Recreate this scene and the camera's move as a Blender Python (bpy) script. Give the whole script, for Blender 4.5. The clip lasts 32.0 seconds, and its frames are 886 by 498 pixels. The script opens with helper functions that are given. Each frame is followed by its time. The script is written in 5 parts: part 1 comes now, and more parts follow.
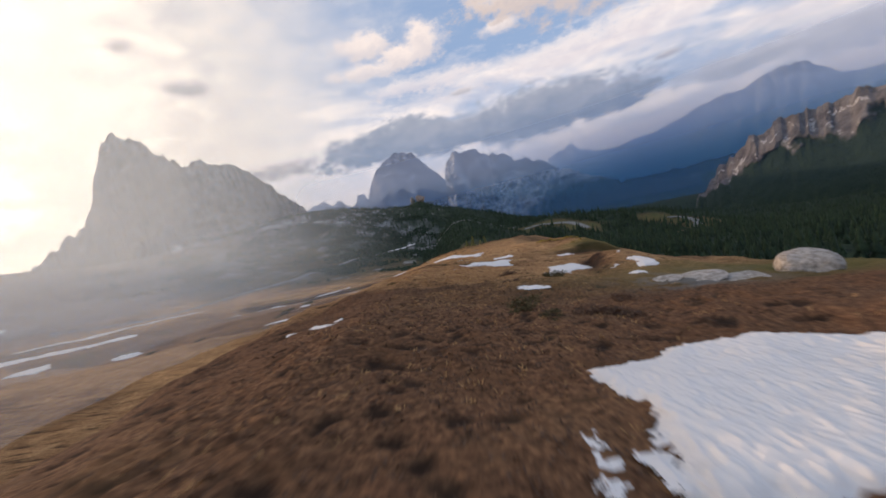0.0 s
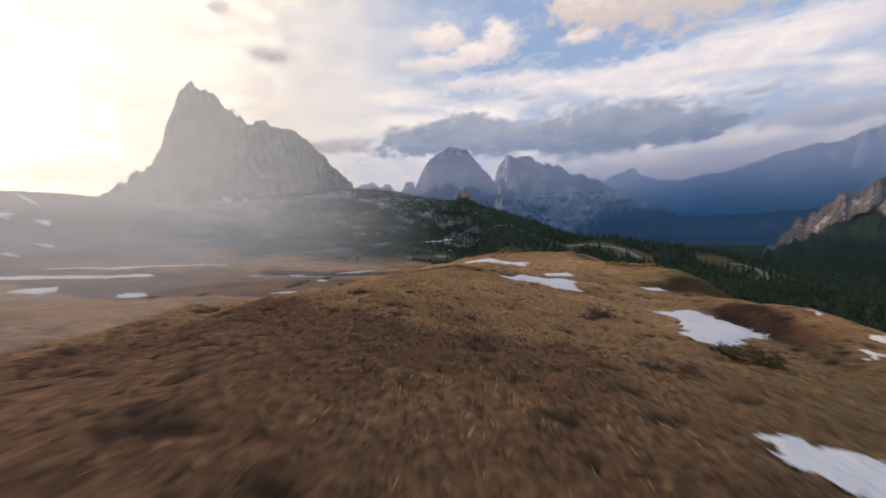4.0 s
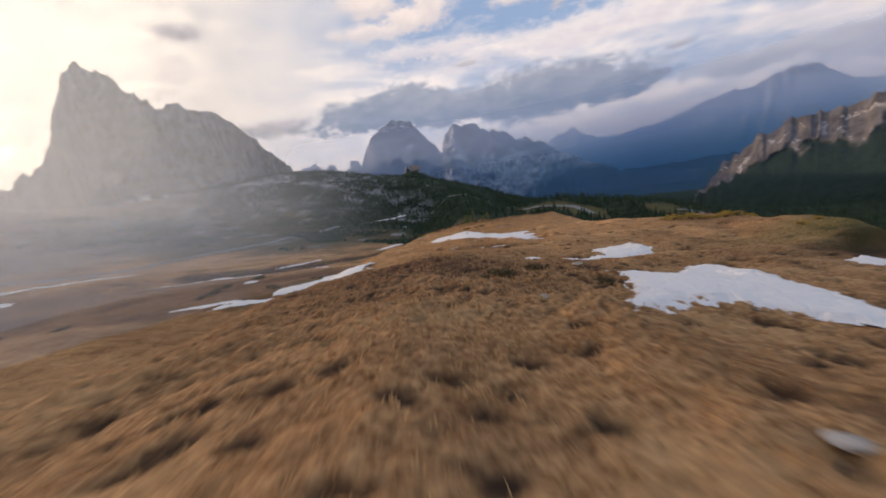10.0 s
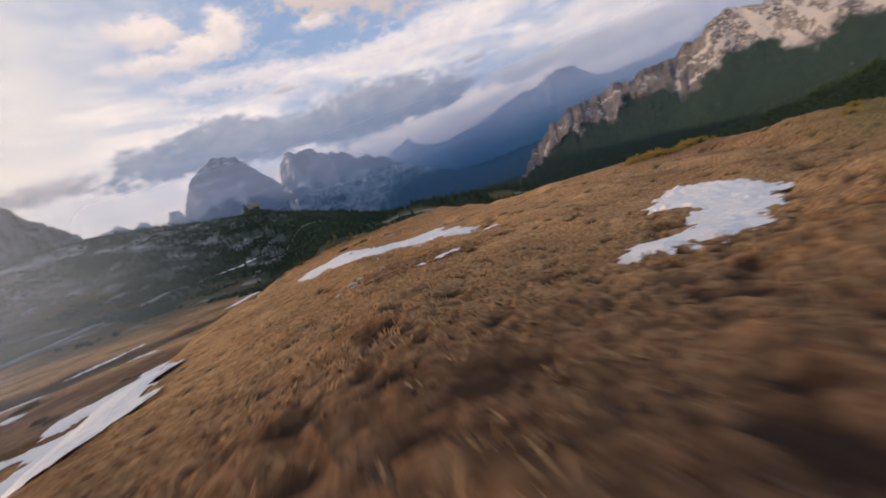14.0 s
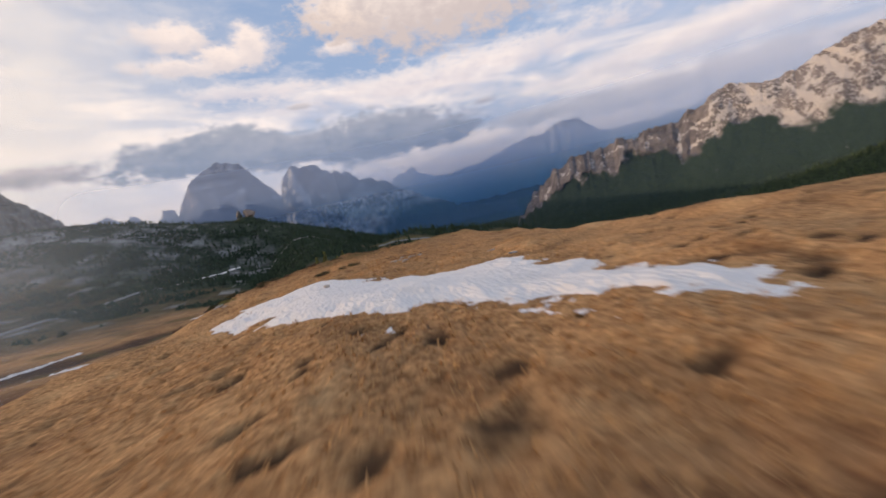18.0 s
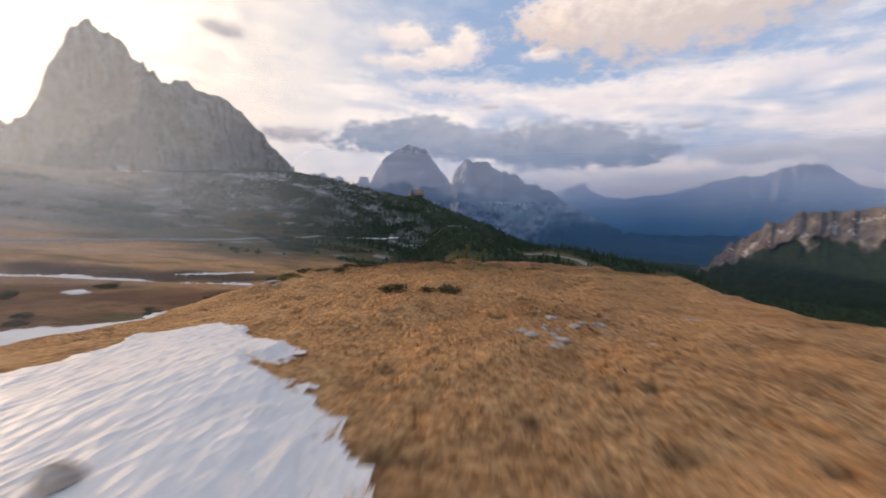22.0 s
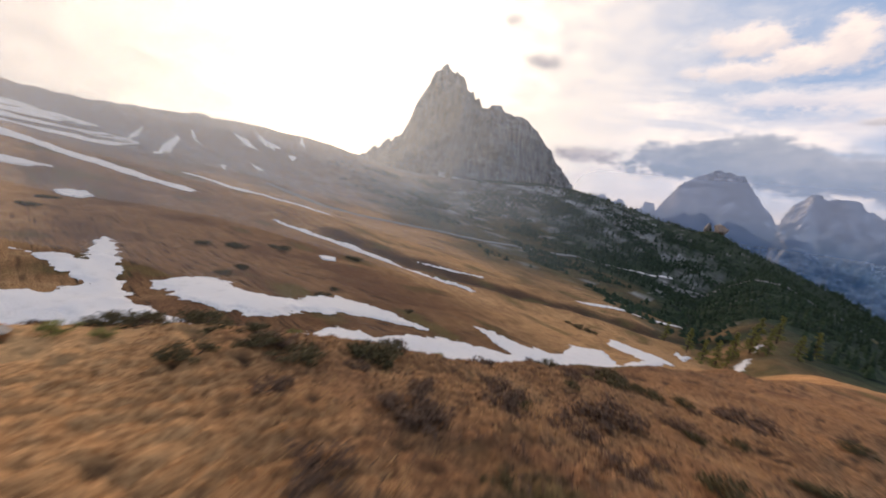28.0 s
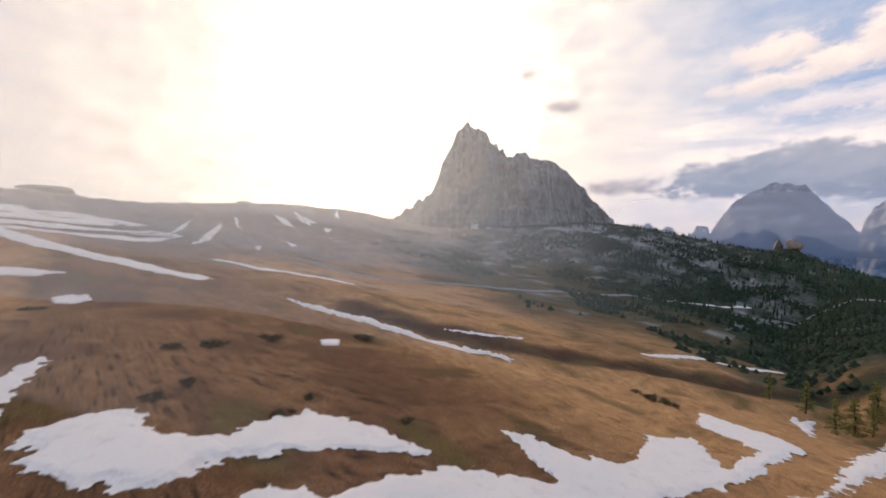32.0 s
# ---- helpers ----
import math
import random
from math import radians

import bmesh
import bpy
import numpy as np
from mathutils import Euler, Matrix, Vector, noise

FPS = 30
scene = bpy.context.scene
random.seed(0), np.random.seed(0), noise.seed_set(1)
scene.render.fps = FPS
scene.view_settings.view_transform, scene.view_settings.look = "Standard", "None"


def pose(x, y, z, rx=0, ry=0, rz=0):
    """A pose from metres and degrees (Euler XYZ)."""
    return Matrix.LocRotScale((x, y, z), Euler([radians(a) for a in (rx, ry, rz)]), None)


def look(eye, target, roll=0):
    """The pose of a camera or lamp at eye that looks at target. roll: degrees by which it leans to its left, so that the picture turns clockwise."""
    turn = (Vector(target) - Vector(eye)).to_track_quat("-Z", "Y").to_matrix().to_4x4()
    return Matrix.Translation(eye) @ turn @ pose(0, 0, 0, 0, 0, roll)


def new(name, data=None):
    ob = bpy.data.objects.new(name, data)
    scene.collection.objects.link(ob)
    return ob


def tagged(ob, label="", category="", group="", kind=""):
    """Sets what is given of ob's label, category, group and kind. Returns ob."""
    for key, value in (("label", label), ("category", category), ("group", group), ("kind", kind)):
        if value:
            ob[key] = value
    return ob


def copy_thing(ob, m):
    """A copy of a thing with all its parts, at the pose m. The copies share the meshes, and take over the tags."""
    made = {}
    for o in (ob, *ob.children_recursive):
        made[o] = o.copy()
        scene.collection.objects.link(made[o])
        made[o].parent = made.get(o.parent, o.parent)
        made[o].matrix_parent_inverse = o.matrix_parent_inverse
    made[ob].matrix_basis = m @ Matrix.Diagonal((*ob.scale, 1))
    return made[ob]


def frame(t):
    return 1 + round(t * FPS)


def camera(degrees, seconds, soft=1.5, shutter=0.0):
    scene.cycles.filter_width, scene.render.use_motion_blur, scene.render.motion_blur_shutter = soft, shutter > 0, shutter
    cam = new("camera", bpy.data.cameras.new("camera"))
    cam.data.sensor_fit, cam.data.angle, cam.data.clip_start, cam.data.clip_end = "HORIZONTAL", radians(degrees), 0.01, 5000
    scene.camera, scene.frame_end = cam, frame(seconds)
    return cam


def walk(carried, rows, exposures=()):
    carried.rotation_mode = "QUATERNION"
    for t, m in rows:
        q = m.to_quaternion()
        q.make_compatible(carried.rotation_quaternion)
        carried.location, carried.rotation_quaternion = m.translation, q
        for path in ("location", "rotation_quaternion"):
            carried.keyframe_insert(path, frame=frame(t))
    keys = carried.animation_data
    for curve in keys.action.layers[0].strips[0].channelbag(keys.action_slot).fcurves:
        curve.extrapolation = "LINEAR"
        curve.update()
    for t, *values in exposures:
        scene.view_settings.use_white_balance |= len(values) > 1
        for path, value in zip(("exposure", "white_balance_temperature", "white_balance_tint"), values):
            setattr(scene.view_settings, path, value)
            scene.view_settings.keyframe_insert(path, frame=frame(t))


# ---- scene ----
# the lens and the flight
cam = camera(101.4, 32.0, soft=1.7, shutter=1.1)
PATH = [
    (0, (-0.0, -0.0, 0.0), (-0.032, 1.985, -0.243), -14.75),
    (0.5, (0.02, 2.3, -0.434), (-0.018, 4.286, -0.669), -13.44),
    (1, (-0.025, 4.63, -0.732), (-0.077, 6.617, -0.956), -11.85),
    (1.5, (0.012, 6.925, -1.001), (-0.056, 8.912, -1.223), -10.70),
    (2, (-0.179, 9.231, -1.261), (-0.279, 11.216, -1.479), -9.22),
    (2.5, (-0.274, 11.429, -1.58), (-0.399, 13.414, -1.795), -7.95),
    (3, (-0.451, 13.66, -1.844), (-0.611, 15.642, -2.057), -6.43),
    (3.5, (-0.398, 15.733, -2.27), (-0.592, 17.712, -2.483), -5.26),
    (5.5, (-0.716, 24.98, -3.525), (-1.06, 26.926, -3.833), -1.11),
    (6, (-0.906, 27.321, -3.904), (-1.292, 29.253, -4.25), 0.02),
    (6.5, (-1.115, 29.343, -4.25), (-1.527, 31.263, -4.626), 0.52),
    (7, (-1.39, 31.528, -4.563), (-1.774, 33.456, -4.931), -0.74),
    (7.5, (-1.599, 33.731, -4.816), (-1.944, 35.668, -5.177), -2.07),
    (8, (-1.904, 35.997, -5.027), (-2.192, 37.943, -5.386), -3.65),
    (8.5, (-2.192, 38.188, -5.248), (-2.423, 40.142, -5.61), -4.99),
    (9, (-2.624, 40.398, -5.439), (-2.783, 42.358, -5.806), -6.74),
    (9.5, (-2.951, 42.546, -5.611), (-3.044, 44.509, -5.987), -8.25),
    (10, (-3.378, 44.868, -5.848), (-3.385, 46.83, -6.234), -9.89),
    (10.5, (-3.537, 47.155, -6.142), (-3.466, 49.114, -6.536), -11.14),
    (11, (-3.702, 49.654, -6.408), (-3.536, 51.604, -6.818), -12.82),
    (11.5, (-3.771, 51.943, -6.686), (-3.519, 53.881, -7.112), -14.09),
    (12, (-3.974, 54.354, -7.079), (-3.619, 56.272, -7.52), -15.60),
    (12.5, (-4.056, 56.482, -7.492), (-3.614, 58.379, -7.946), -16.45),
    (13, (-4.153, 58.731, -7.883), (-3.621, 60.602, -8.348), -17.80),
    (13.5, (-4.152, 60.666, -8.283), (-3.55, 62.513, -8.758), -18.83),
    (14, (-4.236, 62.834, -8.684), (-3.542, 64.646, -9.168), -20.14),
    (14.5, (-4.202, 64.661, -8.985), (-3.435, 66.439, -9.486), -20.59),
    (16.5, (-2.809, 73.818, -10.426), (-1.918, 75.558, -10.851), -18.03),
    (17, (-2.291, 76.153, -10.682), (-1.424, 77.912, -11.078), -16.33),
    (17.5, (-1.736, 78.366, -10.963), (-0.896, 80.143, -11.33), -14.85),
    (18, (-1.081, 80.632, -11.183), (-0.294, 82.44, -11.519), -12.90),
    (18.5, (-0.415, 82.819, -11.457), (0.317, 84.654, -11.769), -11.30),
    (19, (0.237, 85.162, -11.68), (0.883, 87.033, -11.969), -9.08),
    (19.5, (0.874, 87.471, -11.948), (1.447, 89.368, -12.218), -7.38),
    (20, (1.562, 89.773, -12.117), (2.034, 91.701, -12.365), -5.37),
    (20.5, (2.168, 91.861, -12.308), (2.549, 93.809, -12.546), -3.96),
    (21, (2.833, 94.068, -12.445), (3.099, 96.037, -12.673), -2.28),
    (21.5, (3.382, 95.943, -12.578), (3.541, 97.924, -12.804), -1.09),
    (22, (3.947, 98.173, -12.689), (3.978, 100.16, -12.912), 0.54),
    (22.5, (4.403, 100.136, -12.809), (4.329, 102.122, -13.037), 1.62),
    (23, (4.861, 102.229, -12.815), (4.655, 104.205, -13.046), 2.93),
    (23.5, (5.283, 104.257, -12.886), (4.969, 106.218, -13.123), 3.85),
    (24, (5.645, 106.558, -12.844), (5.193, 108.491, -13.091), 5.03),
    (24.5, (5.852, 108.81, -12.939), (5.293, 110.713, -13.196), 5.94),
    (25, (6.082, 111.216, -13.01), (5.391, 113.073, -13.28), 6.90),
    (25.5, (6.554, 113.447, -13.17), (5.758, 115.26, -13.45), 7.31),
    (27.5, (6.407, 123.074, -13.281), (5.23, 124.668, -13.55), 9.41),
    (28, (6.12, 125.441, -13.042), (4.861, 126.975, -13.287), 9.37),
    (28.5, (5.616, 127.553, -12.943), (4.307, 129.049, -13.163), 8.94),
    (29, (5.077, 129.748, -12.759), (3.719, 131.206, -12.938), 8.32),
    (29.5, (4.43, 131.825, -12.552), (3.042, 133.258, -12.698), 7.57),
    (30, (3.68, 133.934, -12.264), (2.269, 135.348, -12.369), 6.51),
    (30.5, (2.884, 135.777, -11.991), (1.457, 137.177, -12.065), 5.61),
    (31, (2.046, 137.746, -11.643), (0.602, 139.13, -11.678), 4.34),
    (31.5, (1.211, 139.552, -11.282), (-0.242, 140.927, -11.291), 3.34),
    (32, (0.334, 141.571, -10.824), (-1.124, 142.94, -10.803), 2.17),
]
walk(cam, [(t, look(eye, target, roll)) for t, eye, target, roll in PATH],
     exposures=[(0.0, 0.1, 6950, 16), (9.0, 0.06, 7100, 17), (14.0, 0.05, 7100, 18), (20.0, 0.12, 7200, 17), (25.0, 0.21, 7200, 17), (32.0, 0.24, 7350, 19)])

# ---------------------------------------------------------------- sky, sun
SUN_AZ, SUN_EL = -59.7, 6.6      # degrees: azimuth clockwise from +y, height


def mathn(nt, op, a, b=None, c=None, clamp=False):
    n = nt.nodes.new("ShaderNodeMath")
    n.operation, n.use_clamp = op, clamp
    for k, v in enumerate((a, b, c)):
        if v is None:
            continue
        if isinstance(v, (int, float)):
            n.inputs[k].default_value = v
        else:
            nt.links.new(v, n.inputs[k])
    return n.outputs[0]


def mixc(nt, fac, a, b, mode="MIX"):
    n = nt.nodes.new("ShaderNodeMix")
    n.data_type, n.blend_type = "RGBA", mode
    for k, v in ((0, fac), (6, a), (7, b)):
        if isinstance(v, (int, float)):
            n.inputs[k].default_value = v
        elif isinstance(v, tuple):
            n.inputs[k].default_value = (*v, 1.0)
        else:
            nt.links.new(v, n.inputs[k])
    return n.outputs[2]


def ramp01(nt, v, lo, hi):
    n = nt.nodes.new("ShaderNodeMapRange")
    n.interpolation_type = "SMOOTHSTEP"
    nt.links.new(v, n.inputs[0])
    n.inputs[1].default_value, n.inputs[2].default_value = lo, hi
    n.inputs[3].default_value, n.inputs[4].default_value = 0.0, 1.0
    return n.outputs[0]


def noisen(nt, vec, scale, detail=4.0, rough=0.55, dist=0.0):
    n = nt.nodes.new("ShaderNodeTexNoise")
    n.inputs["Scale"].default_value, n.inputs["Detail"].default_value = scale, detail
    n.inputs["Roughness"].default_value, n.inputs["Distortion"].default_value = rough, dist
    if vec is not None:
        nt.links.new(vec, n.inputs["Vector"])
    return n.outputs["Fac"]


def make_sky():
    w = bpy.data.worlds.new("evening_sky")
    w.use_nodes = True
    scene.world = w
    nt = w.node_tree
    nt.nodes.clear()
    out, bg = nt.nodes.new("ShaderNodeOutputWorld"), nt.nodes.new("ShaderNodeBackground")
    nt.links.new(bg.outputs[0], out.inputs[0])
    tc = nt.nodes.new("ShaderNodeTexCoord")
    sep = nt.nodes.new("ShaderNodeSeparateXYZ")
    nt.links.new(tc.outputs["Generated"], sep.inputs[0])
    x, y, z = sep.outputs
    az = mathn(nt, "MULTIPLY", mathn(nt, "ARCTAN2", x, y), 57.2958)
    el = mathn(nt, "MULTIPLY", mathn(nt, "ARCSINE", z), 57.2958)
    sky = nt.nodes.new("ShaderNodeTexSky")
    sky.sky_type, sky.sun_disc = "NISHITA", False
    sky.sun_elevation, sky.sun_rotation = radians(SUN_EL), radians(-SUN_AZ)
    sky.altitude, sky.air_density, sky.dust_density = 2200, 1.0, 1.5
    base = mixc(nt, 1.0, sky.outputs[0], (0.10, 0.10, 0.10), "MULTIPLY")
    base = mixc(nt, 0.8, base, (0.30, 0.46, 0.73))
    # cloud layer, seen in perspective
    den = mathn(nt, "ADD", mathn(nt, "MAXIMUM", z, 0.0), 0.16)
    comb = nt.nodes.new("ShaderNodeCombineXYZ")
    nt.links.new(mathn(nt, "DIVIDE", x, den), comb.inputs[0])
    nt.links.new(mathn(nt, "DIVIDE", y, den), comb.inputs[1])
    plane = comb.outputs[0]
    # a direction vector whose grain is stretched along the horizon, for ragged edges
    comb2 = nt.nodes.new("ShaderNodeCombineXYZ")
    nt.links.new(mathn(nt, "MULTIPLY", az, 0.05), comb2.inputs[0])
    nt.links.new(mathn(nt, "MULTIPLY", el, 0.11), comb2.inputs[1])
    flat = comb2.outputs[0]
    n1 = noisen(nt, plane, 1.5, 7, 0.58, 0.5)
    n2 = noisen(nt, flat, 4.0, 6, 0.6, 0.3)
    n3 = noisen(nt, flat, 1.3, 4, 0.5)
    comb4 = nt.nodes.new("ShaderNodeCombineXYZ")
    nt.links.new(mathn(nt, "MULTIPLY", az, 0.085), comb4.inputs[0])
    nt.links.new(mathn(nt, "MULTIPLY", el, 0.13), comb4.inputs[1])
    n4 = noisen(nt, comb4.outputs[0], 5.0, 7, 0.62, 0.1)
    comb3 = nt.nodes.new("ShaderNodeCombineXYZ")
    nt.links.new(mathn(nt, "MULTIPLY", az, 0.022), comb3.inputs[0])
    nt.links.new(mathn(nt, "ADD", mathn(nt, "MULTIPLY", el, 0.11), mathn(nt, "MULTIPLY", az, 0.010)), comb3.inputs[1])
    n5 = noisen(nt, comb3.outputs[0], 3.0, 6, 0.55, 0.6)
    veil = mathn(nt, "ADD", mathn(nt, "MULTIPLY", n1, 0.45), mathn(nt, "MULTIPLY", n5, 0.6))
    veil = mathn(nt, "ADD", veil, mathn(nt, "MULTIPLY", n4, 0.20))
    low = ramp01(nt, el, 25.0, 11.0)
    clear = mathn(nt, "MULTIPLY", ramp01(nt, az, 30.0, 58.0), ramp01(nt, el, 10.5, 14.0))
    gaps = mathn(nt, "MULTIPLY", ramp01(nt, az, -24.0, -10.0), ramp01(nt, el, 16.5, 20.0))
    veil = mathn(nt, "SUBTRACT", veil, mathn(nt, "MAXIMUM", mathn(nt, "MULTIPLY", clear, 0.12), mathn(nt, "MULTIPLY", gaps, 0.10)))
    veil_m = ramp01(nt, mathn(nt, "ADD", veil, mathn(nt, "MULTIPLY", low, 0.17)), 0.60, 0.90)
    white = mixc(nt, ramp01(nt, mathn(nt, "ADD", mathn(nt, "MULTIPLY", n2, 0.5), mathn(nt, "MULTIPLY", n5, 0.5)), 0.38, 0.62), (0.72, 0.73, 0.79), (0.97, 0.92, 0.89))
    col = mixc(nt, mathn(nt, "MULTIPLY", veil_m, 0.95), base, white)
    # pale warm band over the far ranges
    col = mixc(nt, mathn(nt, "MULTIPLY", ramp01(nt, el, 7.5, 2.0), 0.7), col, (0.74, 0.64, 0.58))

    def sunward(lo, hi):
        d = nt.nodes.new("ShaderNodeVectorMath")
        d.operation = "DOT_PRODUCT"
        nt.links.new(tc.outputs["Generated"], d.inputs[0])
        a, e = radians(SUN_AZ), radians(SUN_EL + 8)
        d.inputs[1].default_value = (math.sin(a) * math.cos(e), math.cos(a) * math.cos(e), math.sin(e))
        ang = mathn(nt, "MULTIPLY", mathn(nt, "ARCCOSINE", d.outputs["Value"]), 57.2958)
        ang = mathn(nt, "ADD", ang, mathn(nt, "MULTIPLY", mathn(nt, "SUBTRACT", mathn(nt, "ADD", n2, n1), 1.0), 22.0))
        return ramp01(nt, ang, hi, lo)

    col = mixc(nt, mathn(nt, "MULTIPLY", sunward(21.0, 67.0), 0.95), col, (1.0, 0.945, 0.87))
    col = mixc(nt, sunward(13.0, 36.0), col, (1.9, 1.72, 1.45))
    col = mixc(nt, sunward(0.0, 15.0), col, (6.0, 4.6, 3.0))

    # single clouds: centre az, el, half widths, edge raggedness, colours of belly and crown
    def cloud(col, a, e, wa, we, rag, belly, crown, soft=0.5, amount=1.0):
        da = mathn(nt, "DIVIDE", mathn(nt, "SUBTRACT", az, a), wa)
        de = mathn(nt, "DIVIDE", mathn(nt, "SUBTRACT", el, e), we)
        r = mathn(nt, "SQRT", mathn(nt, "ADD", mathn(nt, "MULTIPLY", da, da), mathn(nt, "MULTIPLY", de, de)))
        r = mathn(nt, "ADD", r, mathn(nt, "MULTIPLY", mathn(nt, "SUBTRACT", mathn(nt, "ADD", mathn(nt, "MULTIPLY", n2, 0.45), mathn(nt, "MULTIPLY", n4, 0.9)), 0.675), rag))
        m = mathn(nt, "MULTIPLY", ramp01(nt, r, 1.0 + soft * 0.4, 1.0 - soft), amount)
        tone = mixc(nt, ramp01(nt, mathn(nt, "ADD", de, mathn(nt, "MULTIPLY", mathn(nt, "SUBTRACT", n4, 0.5), 2.2)), -0.7, 0.9), belly, crown)
        return mixc(nt, m, col, tone)

    slate, pale = (0.20, 0.27, 0.38), (0.37, 0.42, 0.51)
    frost, lilac = (0.94, 0.89, 0.86), (0.72, 0.70, 0.75)
    # the pale bands
    col = cloud(col, 30.0, 15.6, 30.0, 2.2, 2.6, lilac, frost, 0.8, 0.75)
    col = cloud(col, 62.0, 10.6, 16.0, 1.7, 2.4, lilac, frost, 0.8, 0.8)
    col = cloud(col, 2.0, 17.6, 9.0, 1.2, 2.4, lilac, frost, 0.8, 0.7)
    # the slate bank over the domed mountain and its side pieces
    col = cloud(col, -7, 10.4, 10.6, 2.56, 1.8, slate, pale, 0.4)
    col = cloud(col, -2.5, 11.4, 7.3, 2.56, 1.6, slate, pale, 0.35)
    col = cloud(col, 7, 9.5, 13.4, 2.68, 1.8, slate, pale, 0.4)
    col = cloud(col, 18, 9.2, 12.3, 3.66, 1.6, slate, pale, 0.35)
    col = cloud(col, 27, 8, 7.3, 2.32, 1.8, slate, pale, 0.4)
    col = cloud(col, -21, 10.2, 4.7, 1.22, 1.8, (0.34, 0.35, 0.41), (0.55, 0.53, 0.55), 0.6)
    col = cloud(col, 42, 6.9, 9.5, 1.22, 2.0, (0.36, 0.41, 0.49), (0.56, 0.57, 0.62), 0.6, 0.85)
    col = cloud(col, 53, 6, 11.2, 1.83, 2.0, (0.40, 0.44, 0.52), (0.60, 0.60, 0.64), 0.6, 0.85)
    col = cloud(col, 66, 5.2, 14.6, 2.56, 2.0, (0.42, 0.45, 0.53), (0.62, 0.61, 0.65), 0.6, 0.85)
    # small drifting scraps
    col = cloud(col, -29.2, 21.7, 2.9, 1.0, 1.6, (0.40, 0.41, 0.47), (0.56, 0.55, 0.58), 0.6, 0.9)
    col = cloud(col, -34.5, 26.2, 1.5, 0.8, 1.6, (0.50, 0.50, 0.54), (0.64, 0.62, 0.64), 0.7, 0.8)
    col = cloud(col, 8.0, 15.0, 2.0, 0.4, 1.8, (0.42, 0.44, 0.50), (0.60, 0.59, 0.62), 0.8, 0.7)
    col = cloud(col, 34.5, 10.7, 1.6, 0.45, 1.6, (0.38, 0.40, 0.47), (0.58, 0.57, 0.60), 0.8, 0.8)
    cream, rose = (0.91, 0.84, 0.80), (0.68, 0.66, 0.69)
    col = cloud(col, -4.7, 23.6, 4.8, 1.80, 1.9, rose, cream, 0.6)
    col = cloud(col, 4.0, 22.6, 3.1, 2.64, 1.9, rose, cream, 0.6)
    col = cloud(col, -4.5, 20.7, 7.1, 1.08, 1.8, rose, cream, 0.5, 0.85)
    col = cloud(col, 0.5, 21.4, 3.2, 1.56, 1.5, rose, cream, 0.45)
    col = cloud(col, 15.2, 21.3, 3.2, 0.96, 1.5, rose, cream, 0.5, 0.9)
    col = cloud(col, 20.0, 25.0, 9.8, 3.60, 1.8, (0.66, 0.58, 0.54), (0.92, 0.83, 0.76), 0.5)
    col = cloud(col, 33.0, 25.2, 19.5, 6.72, 1.6, (0.58, 0.54, 0.55), (0.82, 0.77, 0.74), 0.45)
    nt.links.new(col, bg.inputs["Color"])
    bg.inputs["Strength"].default_value = 1.0


make_sky()
sun = new("sun", bpy.data.lights.new("sun", "SUN"))
sun.data.energy, sun.data.angle, sun.data.color = 3.2, radians(0.6), (1.0, 0.76, 0.52)
sa, se = radians(SUN_AZ), radians(SUN_EL)
sun.matrix_world = look((math.sin(sa) * math.cos(se) * 300, math.cos(sa) * math.cos(se) * 300, math.sin(se) * 300), (0, 0, 0))

# ---------------------------------------------------------------- materials
def rough_mat(name, rough=0.85, spec=0.25):
    m = bpy.data.materials.new(name)
    m.use_nodes = True
    nt = m.node_tree
    b = nt.nodes["Principled BSDF"]
    b.inputs["Roughness"].default_value = rough
    b.inputs["Specular IOR Level"].default_value = spec
    return m, nt, b


def bumpn(nt, b, height, strength, distance):
    n = nt.nodes.new("ShaderNodeBump")
    n.inputs["Strength"].default_value, n.inputs["Distance"].default_value = strength, distance
    nt.links.new(height, n.inputs["Height"])
    nt.links.new(n.outputs[0], b.inputs["Normal"])


def position(nt):
    return nt.nodes.new("ShaderNodeNewGeometry").outputs["Position"]


def attribute(nt, name):
    n = nt.nodes.new("ShaderNodeAttribute")
    n.attribute_name = name
    return n.outputs["Fac"]


def scaled(nt, vec, sx, sy, sz):
    n = nt.nodes.new("ShaderNodeVectorMath")
    n.operation = "MULTIPLY"
    nt.links.new(vec, n.inputs[0])
    n.inputs[1].default_value = (sx, sy, sz)
    return n.outputs[0]


